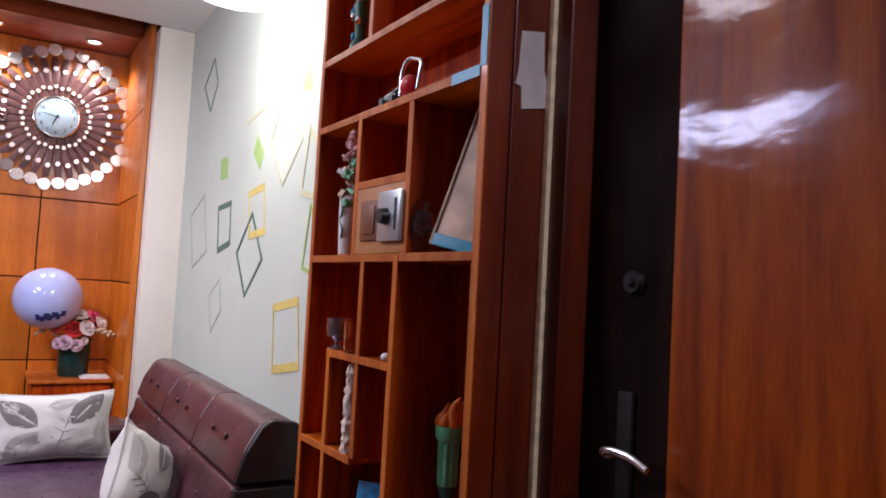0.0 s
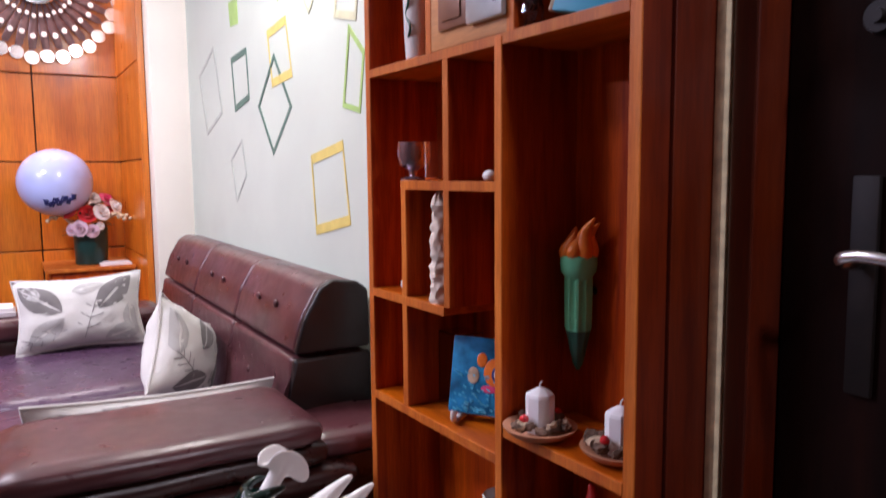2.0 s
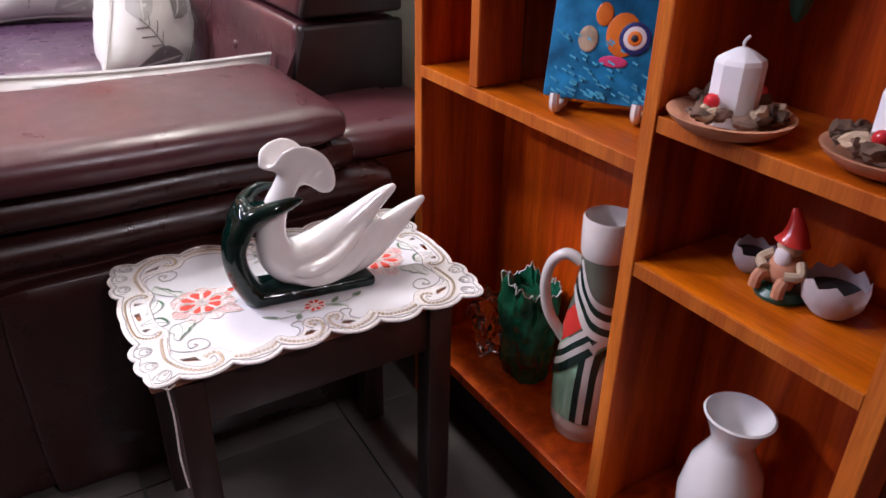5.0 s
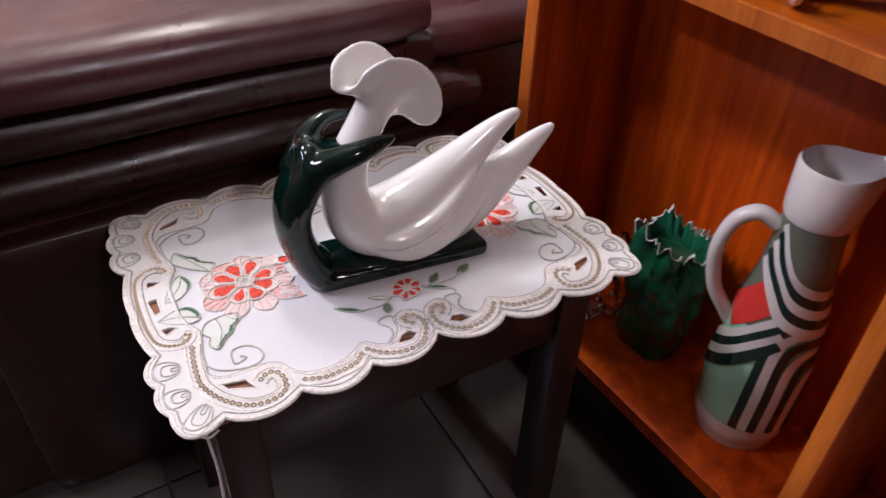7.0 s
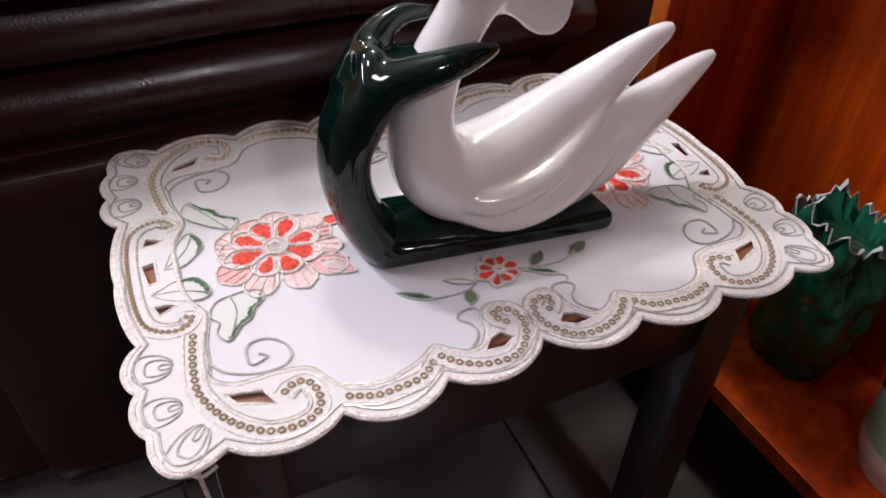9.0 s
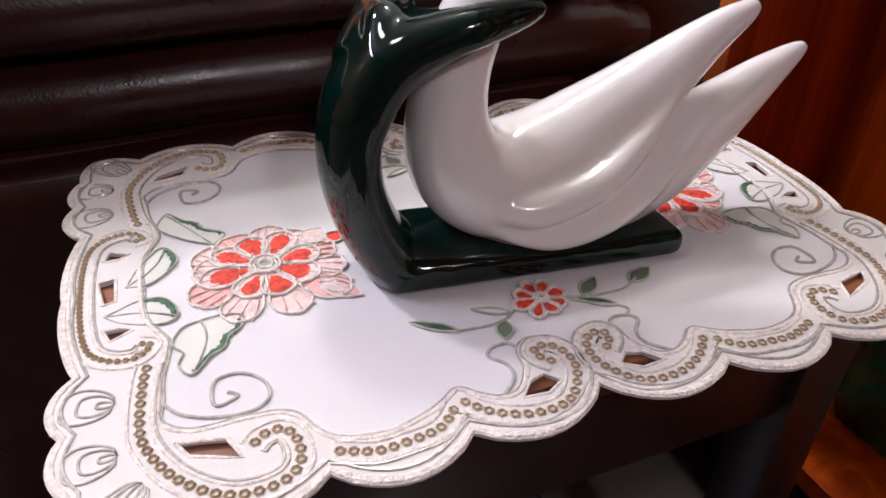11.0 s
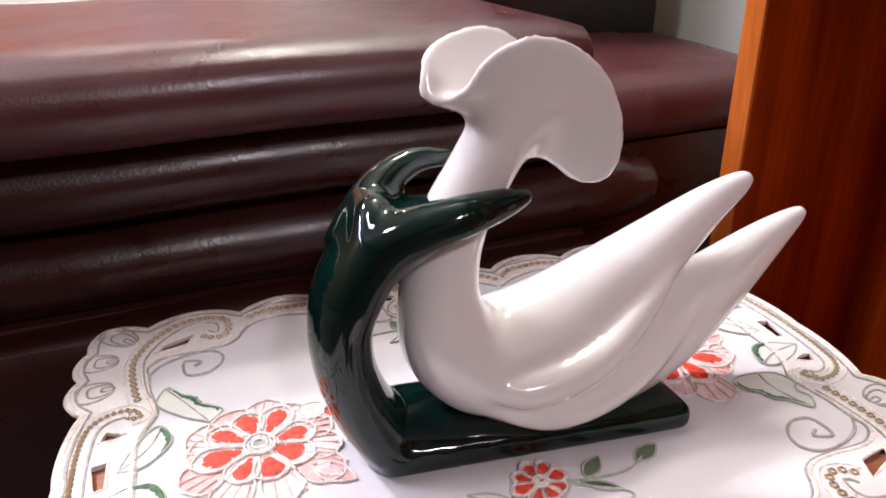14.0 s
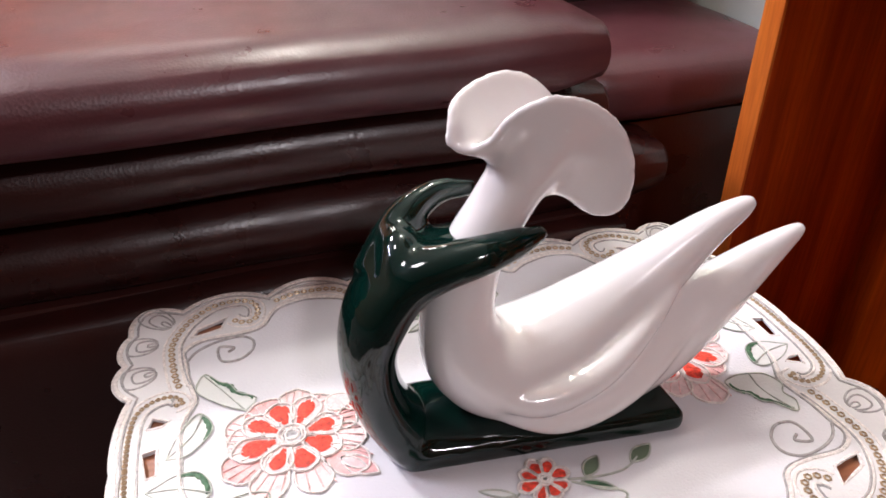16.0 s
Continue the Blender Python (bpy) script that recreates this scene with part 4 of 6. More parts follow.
# loose silver scrolls on the linen
for shape in (
    [(0.2141, -0.0984), (0.2054, -0.1106), (0.1904, -0.1181), (0.1721, -0.1200), (0.1621, -0.1127), (0.1636, -0.1003), (0.1741, -0.0915), (0.1866, -0.093), (0.1896, -0.1045), (0.1873, -0.1112), (0.1771, -0.1074), (0.1817, -0.1031)],
    [(0.0529, -0.1539), (0.0407, -0.1422), (0.0399, -0.1319), (0.047, -0.123), (0.0426, -0.1172), (0.0324, -0.1169), (0.0282, -0.1251)],
):
    stitch(mirrored(smooth_line(shape, 5)), 0.0011, M_THREAD, "scroll_thread", T, flat=1)
# shell lobes at the corners: nested drops that spread from the border
for root, tip, wide in (((0.224, -0.148), (0.2455, -0.1735), 0.0135), ((0.234, -0.128), (0.2575, -0.129), 0.0135), ((0.235, -0.094), (0.2595, -0.0895), 0.0145)):
    root, tip = Vector(root), Vector(tip)
    d = tip - root
    k = Vector((-d.y, d.x)).normalized() * wide
    for reach, full in ((1.0, 1.0), (0.70, 0.60), (0.34, 0.18)):
        drop = [root + d * (reach * (0.5 - 0.5 * math.cos(math.pi * a / 8))) + k * (full * math.sin(math.pi * a / 8) ** 0.7 * (0.55 + 0.45 * a / 8)) for a in range(9)]
        drop += [root + d * (reach * (0.5 - 0.5 * math.cos(math.pi * a / 8))) - k * (full * math.sin(math.pi * a / 8) ** 0.7 * (0.55 + 0.45 * a / 8)) for a in range(7, 0, -1)]
        stitch(mirrored(smooth_line([tuple(p) for p in drop], 3)), 0.0008, M_THREAD, "shell_thread", TB, flat=1)
stitch([h + [h[0]] for h in holes], 0.0013, M_CORDSTITCH, "cutwork_edge", TB - 0.0003)


def petal(bm, x, y, turn, start, length, width, z, lift=0.0012, blunt=False):
    c, s = math.cos(turn), math.sin(turn)
    if blunt:
        ts = [k / 9 for k in range(10)]
        side = [(length * t, width * math.sin(math.pi * min(1, t ** 1.7 * 0.96 + 0.03)) ** 0.6) for t in ts]
        out = side + [(a, -b) for a, b in reversed(side)]
    else:
        out = leaf_shape(9, length, width)
    ctr = bm.verts.new((CX + x + c * (start + length * 0.55), CY + y + s * (start + length * 0.55), z + lift))
    vs = [bm.verts.new((CX + x + c * (start + a) - s * b, CY + y + s * (start + a) + c * b, z)) for a, b in out]
    for i in range(len(vs)):
        bm.faces.new((ctr, vs[i], vs[(i + 1) % len(vs)]))
    return [(x + c * (start + a) - s * b, y + s * (start + a) + c * b) for a, b in out]


pick = random.Random(4)


def flower(x, y, size, pink=True, count=8):
    """Red petals inside a white-edged ring, with rounded pink petals round them."""
    outer, inner = [], []
    for i in range((count + 3) if pink else 0):
        bm = bmesh.new()
        reach = size * pick.choice((0.50, 0.62, 0.72))
        outer.append(petal(bm, x, y, (i + 0.5) * 2 * math.pi / (count + 3) + pick.uniform(-0.12, 0.12), size * pick.uniform(0.24, 0.38), reach, size * pick.uniform(0.20, 0.27), T - 0.0004 + 0.0002 * (i % 2), blunt=True))
        part("pink_petal", bm, (M_PINK, M_PALEPINK, M_PALEPINK)[i % 3], mat)
    for i in range(count):
        turn = i * 2 * math.pi / count + 0.2 + pick.uniform(-0.07, 0.07)
        long = pick.uniform(0.82, 1.14)
        b2 = bmesh.new()
        inner.append(petal(b2, x, y, turn, size * 0.12, size * 0.57 * long, size * 0.19, T + 0.0004, blunt=True))
        part("white_petal", b2, M_PALEPINK, mat)
        bm = bmesh.new()
        petal(bm, x, y, turn, size * pick.uniform(0.17, 0.22), size * 0.42 * long * pick.uniform(0.85, 1.1), size * pick.uniform(0.095, 0.165), T + 0.0012, blunt=True)
        part("red_petal", bm, M_RED, mat)
    stitch([e + [e[0]] for e in outer], 0.0009, M_CORDSTITCH, "petal_outline", T + 0.0006, flat=1)
    ribs = []
    for e in outer:
        root, tip = Vector(e[0]), Vector(e[9])
        for s in (-0.22, 0.0, 0.22):
            side = Vector((-(tip - root).y, (tip - root).x)) * s
            ribs.append([tuple(root + (tip - root) * 0.45 + side * 0.6), tuple(root + (tip - root) * 0.92 + side)])
    stitch(ribs, 0.0005, M_PINKRIB, "petal_rib", T + 0.0007, flat=1)
    stitch([e + [e[0]] for e in inner], 0.0009, M_CORDSTITCH, "petal_outline", T + 0.0014, flat=1)
    stitch([[(x + size * k * math.cos(a * 0.4), y + size * k * math.sin(a * 0.4)) for a in range(17)] for k in (0.17, 0.08)], 0.0010, M_CORDSTITCH, "flower_centre", T + 0.0022, flat=1)


def leaf(shape, shade, centre=None):
    """A white stitched leaf with a grey outline, a rib and a green shaded stretch of its rim (shares of the way round)."""
    ln = smooth_line([*shape, shape[0]], 5)[:-1]
    n = len(ln)
    mid = Vector((sum(p[0] for p in ln) / n, sum(p[1] for p in ln) / n))
    bm = bmesh.new()
    c = bm.verts.new((CX + mid.x, CY + mid.y, T + 0.0008))
    vs = [bm.verts.new((CX + x, CY + y, T - 0.0001)) for x, y in ln]
    for i in range(n):
        bm.faces.new((c, vs[i], vs[(i + 1) % n]))
    leaf_part = part("leaf", bm, M_PALELEAF, mat)
    a, b = int(shade[0] * n), int(shade[1] * n)
    run = [ln[k % n] for k in range(a, b + 1)]
    b2 = bmesh.new()
    m = len(run) - 1
    tube(b2, [(CX + x + (mid.x - x) * 0.13, CY + y + (mid.y - y) * 0.13, T + 0.0006) for x, y in run], [0.0006 + 0.0020 * math.sin(math.pi * k / m) * (0.8 + 0.35 * math.sin(k * 2.1)) for k in range(m + 1)], 6, 0.3, (0, 0, 1))
    part("leaf_shade", b2, M_LEAF, mat)
    far = max(ln, key=lambda p: (Vector(p) - Vector(ln[0])).length)
    stitch([ln + [ln[0]], smooth_line([ln[0], (mid.x, mid.y), far], 4)], 0.0006, M_VEIN, "leaf_outline", T + 0.0008, flat=1)


UPPER = [(0.174, 0.033), (0.190, 0.044), (0.2058, 0.0611), (0.206, 0.072), (0.1996, 0.0806), (0.190, 0.069), (0.183, 0.064), (0.178, 0.054), (0.1656, 0.044)]
MIDLEAF = [(0.228, 0.0024), (0.222, 0.018), (0.2125, 0.034), (0.2052, 0.0395), (0.199, 0.032), (0.1978, 0.0204), (0.2066, 0.0087), (0.216, 0.002)]
LOWER = [(0.240, -0.022), (0.233, -0.0185), (0.2228, -0.0135), (0.210, -0.013), (0.2025, -0.021), (0.2007, -0.0335), (0.208, -0.038), (0.222, -0.035), (0.233, -0.029)]
TAIL = [(0.1892, -0.0419), (0.178, -0.041), (0.1664, -0.0447), (0.1685, -0.055), (0.1755, -0.0605), (0.179, -0.069), (0.187, -0.074), (0.197, -0.0853), (0.2035, -0.076), (0.2005, -0.0665), (0.2055, -0.058), (0.200, -0.046)]
for sx in (-1, 1):
    flower(sx * 0.146, -0.001, 0.056, True, 8)
    for shape, shade in ((UPPER, (0.48, 0.92)), (MIDLEAF, (0.40, 0.72)), (LOWER, (0.25, 0.58)), (TAIL, (0.17, 0.60))):
        leaf([(sx * x, y) for x, y in shape], shade)
    for bx, by, turn, long, wide, m in ((0.118, -0.030, -42, 0.029, 0.0085, M_PINK), (0.118, -0.030, -42, 0.020, 0.0045, M_PALEPINK), (0.118, 0.016, 40, 0.020, 0.010, M_PALEPINK), (0.106, 0.014, 20, 0.018, 0.007, M_RED)):
        bm = bmesh.new()
        e = petal(bm, sx * bx, by, radians(180 - turn if sx > 0 else turn), 0.0, long, wide, T + (0.0008 if m is M_PALEPINK else 0))
        part("bud_petal", bm, m, mat)
        stitch([e + [e[0]]], 0.0008, M_CORDSTITCH, "petal_outline", T + 0.0008, flat=1)
for sy in (-1, 1):
    flower(0.002, sy * 0.088, 0.0255, False, 8)
    stems = [smooth_line([(-0.014, sy * 0.090), (-0.030, sy * 0.099), (-0.0568, sy * 0.0983)], 5), smooth_line([(0.016, sy * 0.091), (0.038, sy * 0.095), (0.055, sy * 0.0945), (0.068, sy * 0.088)], 5), smooth_line([(0.018, sy * 0.0935), (0.030, sy * 0.101), (0.0435, sy * 0.1079), (0.047, sy * 0.1130), (0.042, sy * 0.1172)], 5)]
    stitch(stems, 0.0008, M_VEIN, "stem", T + 0.0002, flat=1)
    for x, y, turn, length, width in ((-0.0540, 0.0985, 147, 0.029, 0.0034), (-0.020, 0.093, 155, 0.023, 0.0031), (-0.026, 0.099, 244, 0.016, 0.0055), (0.028, 0.0925, 41, 0.020, 0.0055), (0.062, 0.0905, 26, 0.022, 0.006), (0.024, 0.095, -33, 0.023, 0.0036)):
        t = radians(turn) * (1 if sy < 0 else -1)
        bm = bmesh.new()
        e = petal(bm, x, sy * y, t, 0, length, width, T)
        part("leaf", bm, M_PALELEAF if 0.002 < width < 0.0032 else M_LEAF if width < 0.004 else M_SAGE, mat)
        stitch([e + [e[0]]], 0.0007, M_VEIN, "leaf_outline", T + 0.0006, flat=1)

# ---- porcelain swan ornament: one mesh with two glazes ----
Y0, BASE = 1.965, TOP + 0.003


def remeshed(bm, voxel, rounds):
    me = bpy.data.meshes.new("blend")
    bm.to_mesh(me)
    bm.free()
    ob = new("blend", me)
    r = ob.modifiers.new("r", "REMESH")
    r.mode, r.voxel_size = "VOXEL", voxel
    s = ob.modifiers.new("s", "SMOOTH")
    s.iterations, s.factor = rounds, 0.5
    bpy.context.view_layer.update()
    done = bpy.data.meshes.new_from_object(ob.evaluated_get(bpy.context.evaluated_depsgraph_get()))
    bpy.data.objects.remove(ob)
    bpy.data.meshes.remove(me)
    out = bmesh.new()
    out.from_mesh(done)
    bpy.data.meshes.remove(done)
    return out


def limb(bm, spec, n=20, steps=7):
    """spec rows: x, y offset, z, radius, depth share."""
    ln = smooth_line(spec, steps)
    tube(bm, [(x, Y0 + y, z) for x, y, z, r, d in ln], [max(r, 0.001) for x, y, z, r, d in ln], n, [d for x, y, z, r, d in ln])


white = bmesh.new()
# neck, breast and the upper wing in one sweep, then the lower wing
limb(white, [(0.548, 0, 0.646, 0.0185, 0.9), (0.539, 0, 0.633, 0.0185, 0.95), (0.529, 0, 0.6165, 0.0185, 1.0), (0.519, 0, 0.600, 0.0190, 1.0), (0.511, 0, 0.575, 0.0205, 1.05), (0.508, 0, 0.548, 0.0240, 1.2), (0.516, 0, 0.520, 0.0310, 1.2), (0.540, 0.0, 0.504, 0.0365, 1.08), (0.575, 0.002, 0.508, 0.0370, 1.0), (0.612, 0.004, 0.525, 0.0325, 0.92), (0.650, 0.005, 0.5495, 0.0240, 0.85), (0.687, 0.004, 0.5755, 0.0150, 0.8), (0.709, 0.002, 0.589, 0.0092, 0.8), (0.718, 0.001, 0.594, 0.004, 1)], 24)
limb(white, [(0.520, -0.004, 0.500, 0.012, 1.1), (0.545, -0.008, 0.492, 0.028, 1.1), (0.595, -0.010, 0.490, 0.033, 1.0), (0.650, -0.004, 0.497, 0.032, 0.88), (0.700, 0.003, 0.518, 0.0255, 0.8), (0.738, 0.006, 0.540, 0.0165, 0.8), (0.762, 0.007, 0.5535, 0.0095, 0.8), (0.774, 0.007, 0.560, 0.004, 1)])
for ridge in ([(0.512, 0.512), (0.545, 0.502), (0.590, 0.510), (0.635, 0.532), (0.668, 0.556)], [(0.522, 0.490), (0.562, 0.482), (0.612, 0.490), (0.660, 0.513), (0.700, 0.534)]):
    limb(white, [(x, y, z, r, 1) for (x, z), y, r in zip(ridge, (-0.026, -0.039, -0.037, -0.020, -0.005), (0.005, 0.0105, 0.0105, 0.009, 0.003))], 10)
# the curled crest: a thin leaf with a waved rim on the neck
RIM = []
for x, z, y in ((0.502, 0.678, 0.004), (0.502, 0.667, 0.0), (0.514, 0.660, -0.005), (0.530, 0.664, -0.011), (0.541, 0.674, -0.016), (0.556, 0.680, -0.020), (0.573, 0.681, -0.022), (0.594, 0.673, -0.022), (0.611, 0.656, -0.021), (0.619, 0.636, -0.019), (0.619, 0.617, -0.016),
                (0.610, 0.607, -0.012), (0.594, 0.609, -0.006), (0.582, 0.619, 0.0), (0.576, 0.638, 0.006), (0.576, 0.660, 0.016), (0.564, 0.682, 0.024), (0.548, 0.699, 0.027), (0.533, 0.705, 0.027), (0.519, 0.703, 0.024), (0.508, 0.697, 0.018), (0.502, 0.688, 0.010)):
    RIM.append((x + 0.52 * y + (0.25 * y if y < 0 else 0), y, z - 0.52 * y))
rim = smooth_line([RIM[-1], *RIM, RIM[0], RIM[1]], 6)[6:6 + 6 * len(RIM)]
root = Vector((0.538, 0.0, 0.631))
axis = Vector((0.53, 0, 0.85))
seed_ball = bmesh.new()
bmesh.ops.create_icosphere(seed_ball, subdivisions=1, radius=0.0034)
BALL_V = [v.co.copy() for v in seed_ball.verts]
BALL_F = [[v.index for v in f.verts] for f in seed_ball.faces]
seed_ball.free()
verts, faces = [], []
for i in range(22):
    r = i / 21
    for p in rim:
        out = Vector(p) - root
        out -= axis * out.dot(axis)
        low = root + out.normalized() * 0.0145
        c = Vector((0, Y0, 0)) + low * (1 - r) ** 2 + (low + axis * 0.020) * (2 * r * (1 - r)) + Vector(p) * r * r
        k = len(verts)
        verts += [tuple(c + v) for v in BALL_V]
        faces += [[k + a for a in f] for f in BALL_F]
tmp = bpy.data.meshes.new("t")
tmp.from_pydata(verts, [], faces)
white.from_mesh(tmp)
bpy.data.meshes.remove(tmp)
white = remeshed(white, 0.0019, 22)

green = bmesh.new()
limb(green, [(0.474, 0.002, 0.462, 0.020, 1.75), (0.459, 0.001, 0.490, 0.0185, 1.7), (0.4505, 0, 0.52, 0.0175, 1.65), (0.4505, 0, 0.548, 0.0175, 1.65), (0.4585, -0.002, 0.572, 0.0185, 1.6), (0.473, -0.010, 0.592, 0.0165, 1.4), (0.493, -0.020, 0.603, 0.0130, 1.2), (0.515, -0.025, 0.609, 0.0110, 1.1), (0.536, -0.022, 0.611, 0.0085, 1), (0.551, -0.018, 0.6115, 0.005, 1), (0.556, -0.017, 0.612, 0.0025, 1)])
limb(green, [(0.462, 0.006, 0.585, 0.017, 1.4), (0.480, 0.022, 0.610, 0.012, 1.1), (0.504, 0.030, 0.622, 0.008, 1.0), (0.528, 0.028, 0.622, 0.005, 1)])
limb(green, [(0.460, 0.0, 0.578, 0.019, 1.5), (0.482, 0.002, 0.591, 0.0165, 1.75), (0.505, 0.002, 0.597, 0.0135, 1.9), (0.528, 0.002, 0.598, 0.010, 1.9)])
limb(green, [(0.466, -0.012, 0.590, 0.013, 1.2), (0.472, 0.000, 0.603, 0.0125, 1.2), (0.472, 0.014, 0.603, 0.012, 1.2)])
limb(green, [(0.462, 0.004, 0.468, 0.014, 2.4), (0.500, 0, 0.468, 0.012, 3.0), (0.57, -0.008, 0.466, 0.011, 3.2), (0.635, -0.016, 0.466, 0.010, 3.0), (0.648, -0.018, 0.466, 0.008, 2.8)])
r = bmesh.new()
box(r, 0.462, 0.654, Y0 - 0.034, Y0 + 0.034, BASE, BASE + 0.019, 0.0075, 3)
for v in r.verts:
    v.co.y += 0.003 - 0.125 * (v.co.x - 0.47)
tmp = bpy.data.meshes.new("t")
r.to_mesh(tmp)
green.from_mesh(tmp)
bpy.data.meshes.remove(tmp)
r.free()
green = remeshed(green, 0.0026, 6)
swan = bmesh.new()
for b, idx in ((white, 0), (green, 1)):
    for f in b.faces:
        f.material_index = idx
        f.smooth = True
    tmp = bpy.data.meshes.new("t")
    b.to_mesh(tmp)
    swan.from_mesh(tmp)
    bpy.data.meshes.remove(tmp)
    b.free()
for v in swan.verts:
    v.co.z = max(v.co.z, BASE)
tagged(part("swan_ornament", swan, [M_PORCELAIN, M_GREENGLAZE]), "glossy white porcelain swan ornament on a dark green base", "ornament")

# ---- lamps ----
# the third lamp is unseen, added as a body for the hall fill
for lx, ly, k in ((-1.20, 3.87, 1.0), (-0.90, 2.35, 1.0), (0.74, -0.75, 1.0)):
    cl = thing("ceiling_lamp", (lx, ly, 3.1), "round white ceiling lamp, lit", "lamp", "round ceiling lamps")
    bm = bmesh.new()
    lathe(bm, [(0.05 * k, 0.0), (0.27 * k, 0), (0.27 * k, -0.03), (0.24 * k, -0.045), (0.05 * k, -0.045)], (lx, ly, 3.099), 36)
    part("rim", bm, M_PILLAR, cl)
    bm = bmesh.new()
    lathe(bm, [(0.235 * k, -0.046), (0.20 * k, -0.060), (0.10 * k, -0.072), (0.01 * k, -0.075)], (lx, ly, 3.099), 36)
    part("lens", bm, M_CEILINGLENS, cl, "lit white lens")
tl = thing("tube_lamp", (-2.58, 3.42, 2.8), "long white tube lamp on the wall, lit", "lamp")
part("housing", boxes((-2.60, -2.56, 2.72, 4.12, 2.77, 2.85), bevel=0.008), M_PILLAR, tl)
wl = thing("wall_lamp", (WALL_X, 3.02, 2.75), "white glass bell-shaped wall lamp, lit", "lamp")
bm = bmesh.new()
tube(bm, [(WALL_X, 3.02, 2.86), (WALL_X - 0.02, 3.02, 2.86)], [0.06, 0.055], 24, 1, (0, 0, 1))
part("backplate", bm, M_CHROME, wl)
bm = bmesh.new()
tube(bm, smooth_line([(WALL_X - 0.01, 3.02, 2.86), (WALL_X - 0.12, 3.02, 2.90), (0.80, 3.02, 2.93), (0.80, 3.02, 2.86)], 6), 0.010, 10)
part("bracket", bm, M_CHROME, wl)
bm = bmesh.new()
prof = [(0.035, 0.22), (0.055, 0.21), (0.085, 0.16), (0.115, 0.09), (0.155, 0.03), (0.185, 0.0), (0.180, 0.0), (0.150, 0.03), (0.110, 0.09), (0.080, 0.16), (0.05, 0.205), (0.03, 0.215)]
n = 40
rings = [[bm.verts.new((0.80 + r * math.cos(2 * math.pi * i / n), 3.02 + r * math.sin(2 * math.pi * i / n), 2.625 + z)) for i in range(n)] for r, z in prof]
for p, q in zip(rings, rings[1:] + rings[:1]):
    for i in range(n):
        bm.faces.new((p[i], p[(i + 1) % n], q[(i + 1) % n], q[i]))
shade = part("shade", bm, M_SHADE, wl, "glowing white glass shade")
shade.visible_shadow = False
for x, y in ((0.52, 6.02), (-0.12, 6.02)):
    dl = thing("downlight", (x, y, 3.165), "small round recessed downlight, lit", "lamp", "downlights in the wood soffit")
    bm = bmesh.new()
    tube(bm, [(x + 0.055 * math.cos(a * math.pi / 12), y + 0.055 * math.sin(a * math.pi / 12), 3.165) for a in range(24)], 0.010, 8, 1, (0, 0, 1), True)
    part("ring", bm, M_CHROME, dl)
    bm = bmesh.new()
    lathe(bm, [(0.045, 0.0), (0.03, -0.006), (0.005, -0.008)], (x, y, 3.168), 24)
    part("lens", bm, M_LED, dl, "bright lens")

# ---- sunburst clock ----
KX, KY, KZ = 0.325, 6.282, 2.600
clock = thing("wall_clock", (KX, KY, KZ), "round sunburst wall clock with mirror discs and bronze rays", "clock")


def disc(bm, x, y, z, r, thick, n=20):
    tube(bm, [(x, y, z), (x, y - thick * 0.7, z), (x, y - thick, z)], [r, r, r * 0.9], n, 1, (0, 0, 1))


bm = bmesh.new()
disc(bm, KX, KY - 0.02, KZ, 0.148, 0.03, 48)
part("dial", bm, M_CLOCKFACE, clock, "pale blue dial")
bm = bmesh.new()
tube(bm, [(KX + 0.152 * math.cos(a * math.pi / 24), KY - 0.045, KZ + 0.152 * math.sin(a * math.pi / 24)) for a in range(48)], 0.010, 8, 1, (0, 1, 0), True)
part("bezel", bm, M_CHROME, clock)
for h in range(1, 13):
    cu = bpy.data.curves.new("numeral", "FONT")
    cu.body, cu.size, cu.align_x, cu.align_y = str(h), 0.038, "CENTER", "CENTER"
    tmp = new("numeral", cu)
    bpy.context.view_layer.update()
    me = bpy.data.meshes.new_from_object(tmp.evaluated_get(bpy.context.evaluated_depsgraph_get()))
    bpy.data.objects.remove(tmp)
    bm = bmesh.new()
    bm.from_mesh(me)
    bpy.data.meshes.remove(me)
    a = radians(90 - 30 * h)
    bm.transform(Matrix.Translation((KX + 0.118 * math.cos(a), KY - 0.053, KZ + 0.118 * math.sin(a))) @ Matrix.Rotation(radians(90), 4, "X"))
    part("numeral", bm, M_INK, clock, smooth=False)
for turn, length, wide in ((203, 0.070, 0.006), (282, 0.105, 0.0045)):
    a = radians(90 - turn)
    d, k = Vector((math.cos(a), 0, math.sin(a))), Vector((-math.sin(a), 0, math.cos(a)))
    bm = bmesh.new()
    c = Vector((KX, KY - 0.056 - 0.002 * (turn > 250), KZ))
    for p in ((c - d * 0.02 - k * wide), (c + d * length - k * wide * 0.4), (c + d * length + k * wide * 0.4), (c - d * 0.02 + k * wide)):
        bm.verts.new(p)
    f = bm.faces.new(bm.verts)
    bmesh.ops.solidify(bm, geom=[f], thickness=0.002)
    part("pointer", bm, M_INK, clock, smooth=False)
N = 34
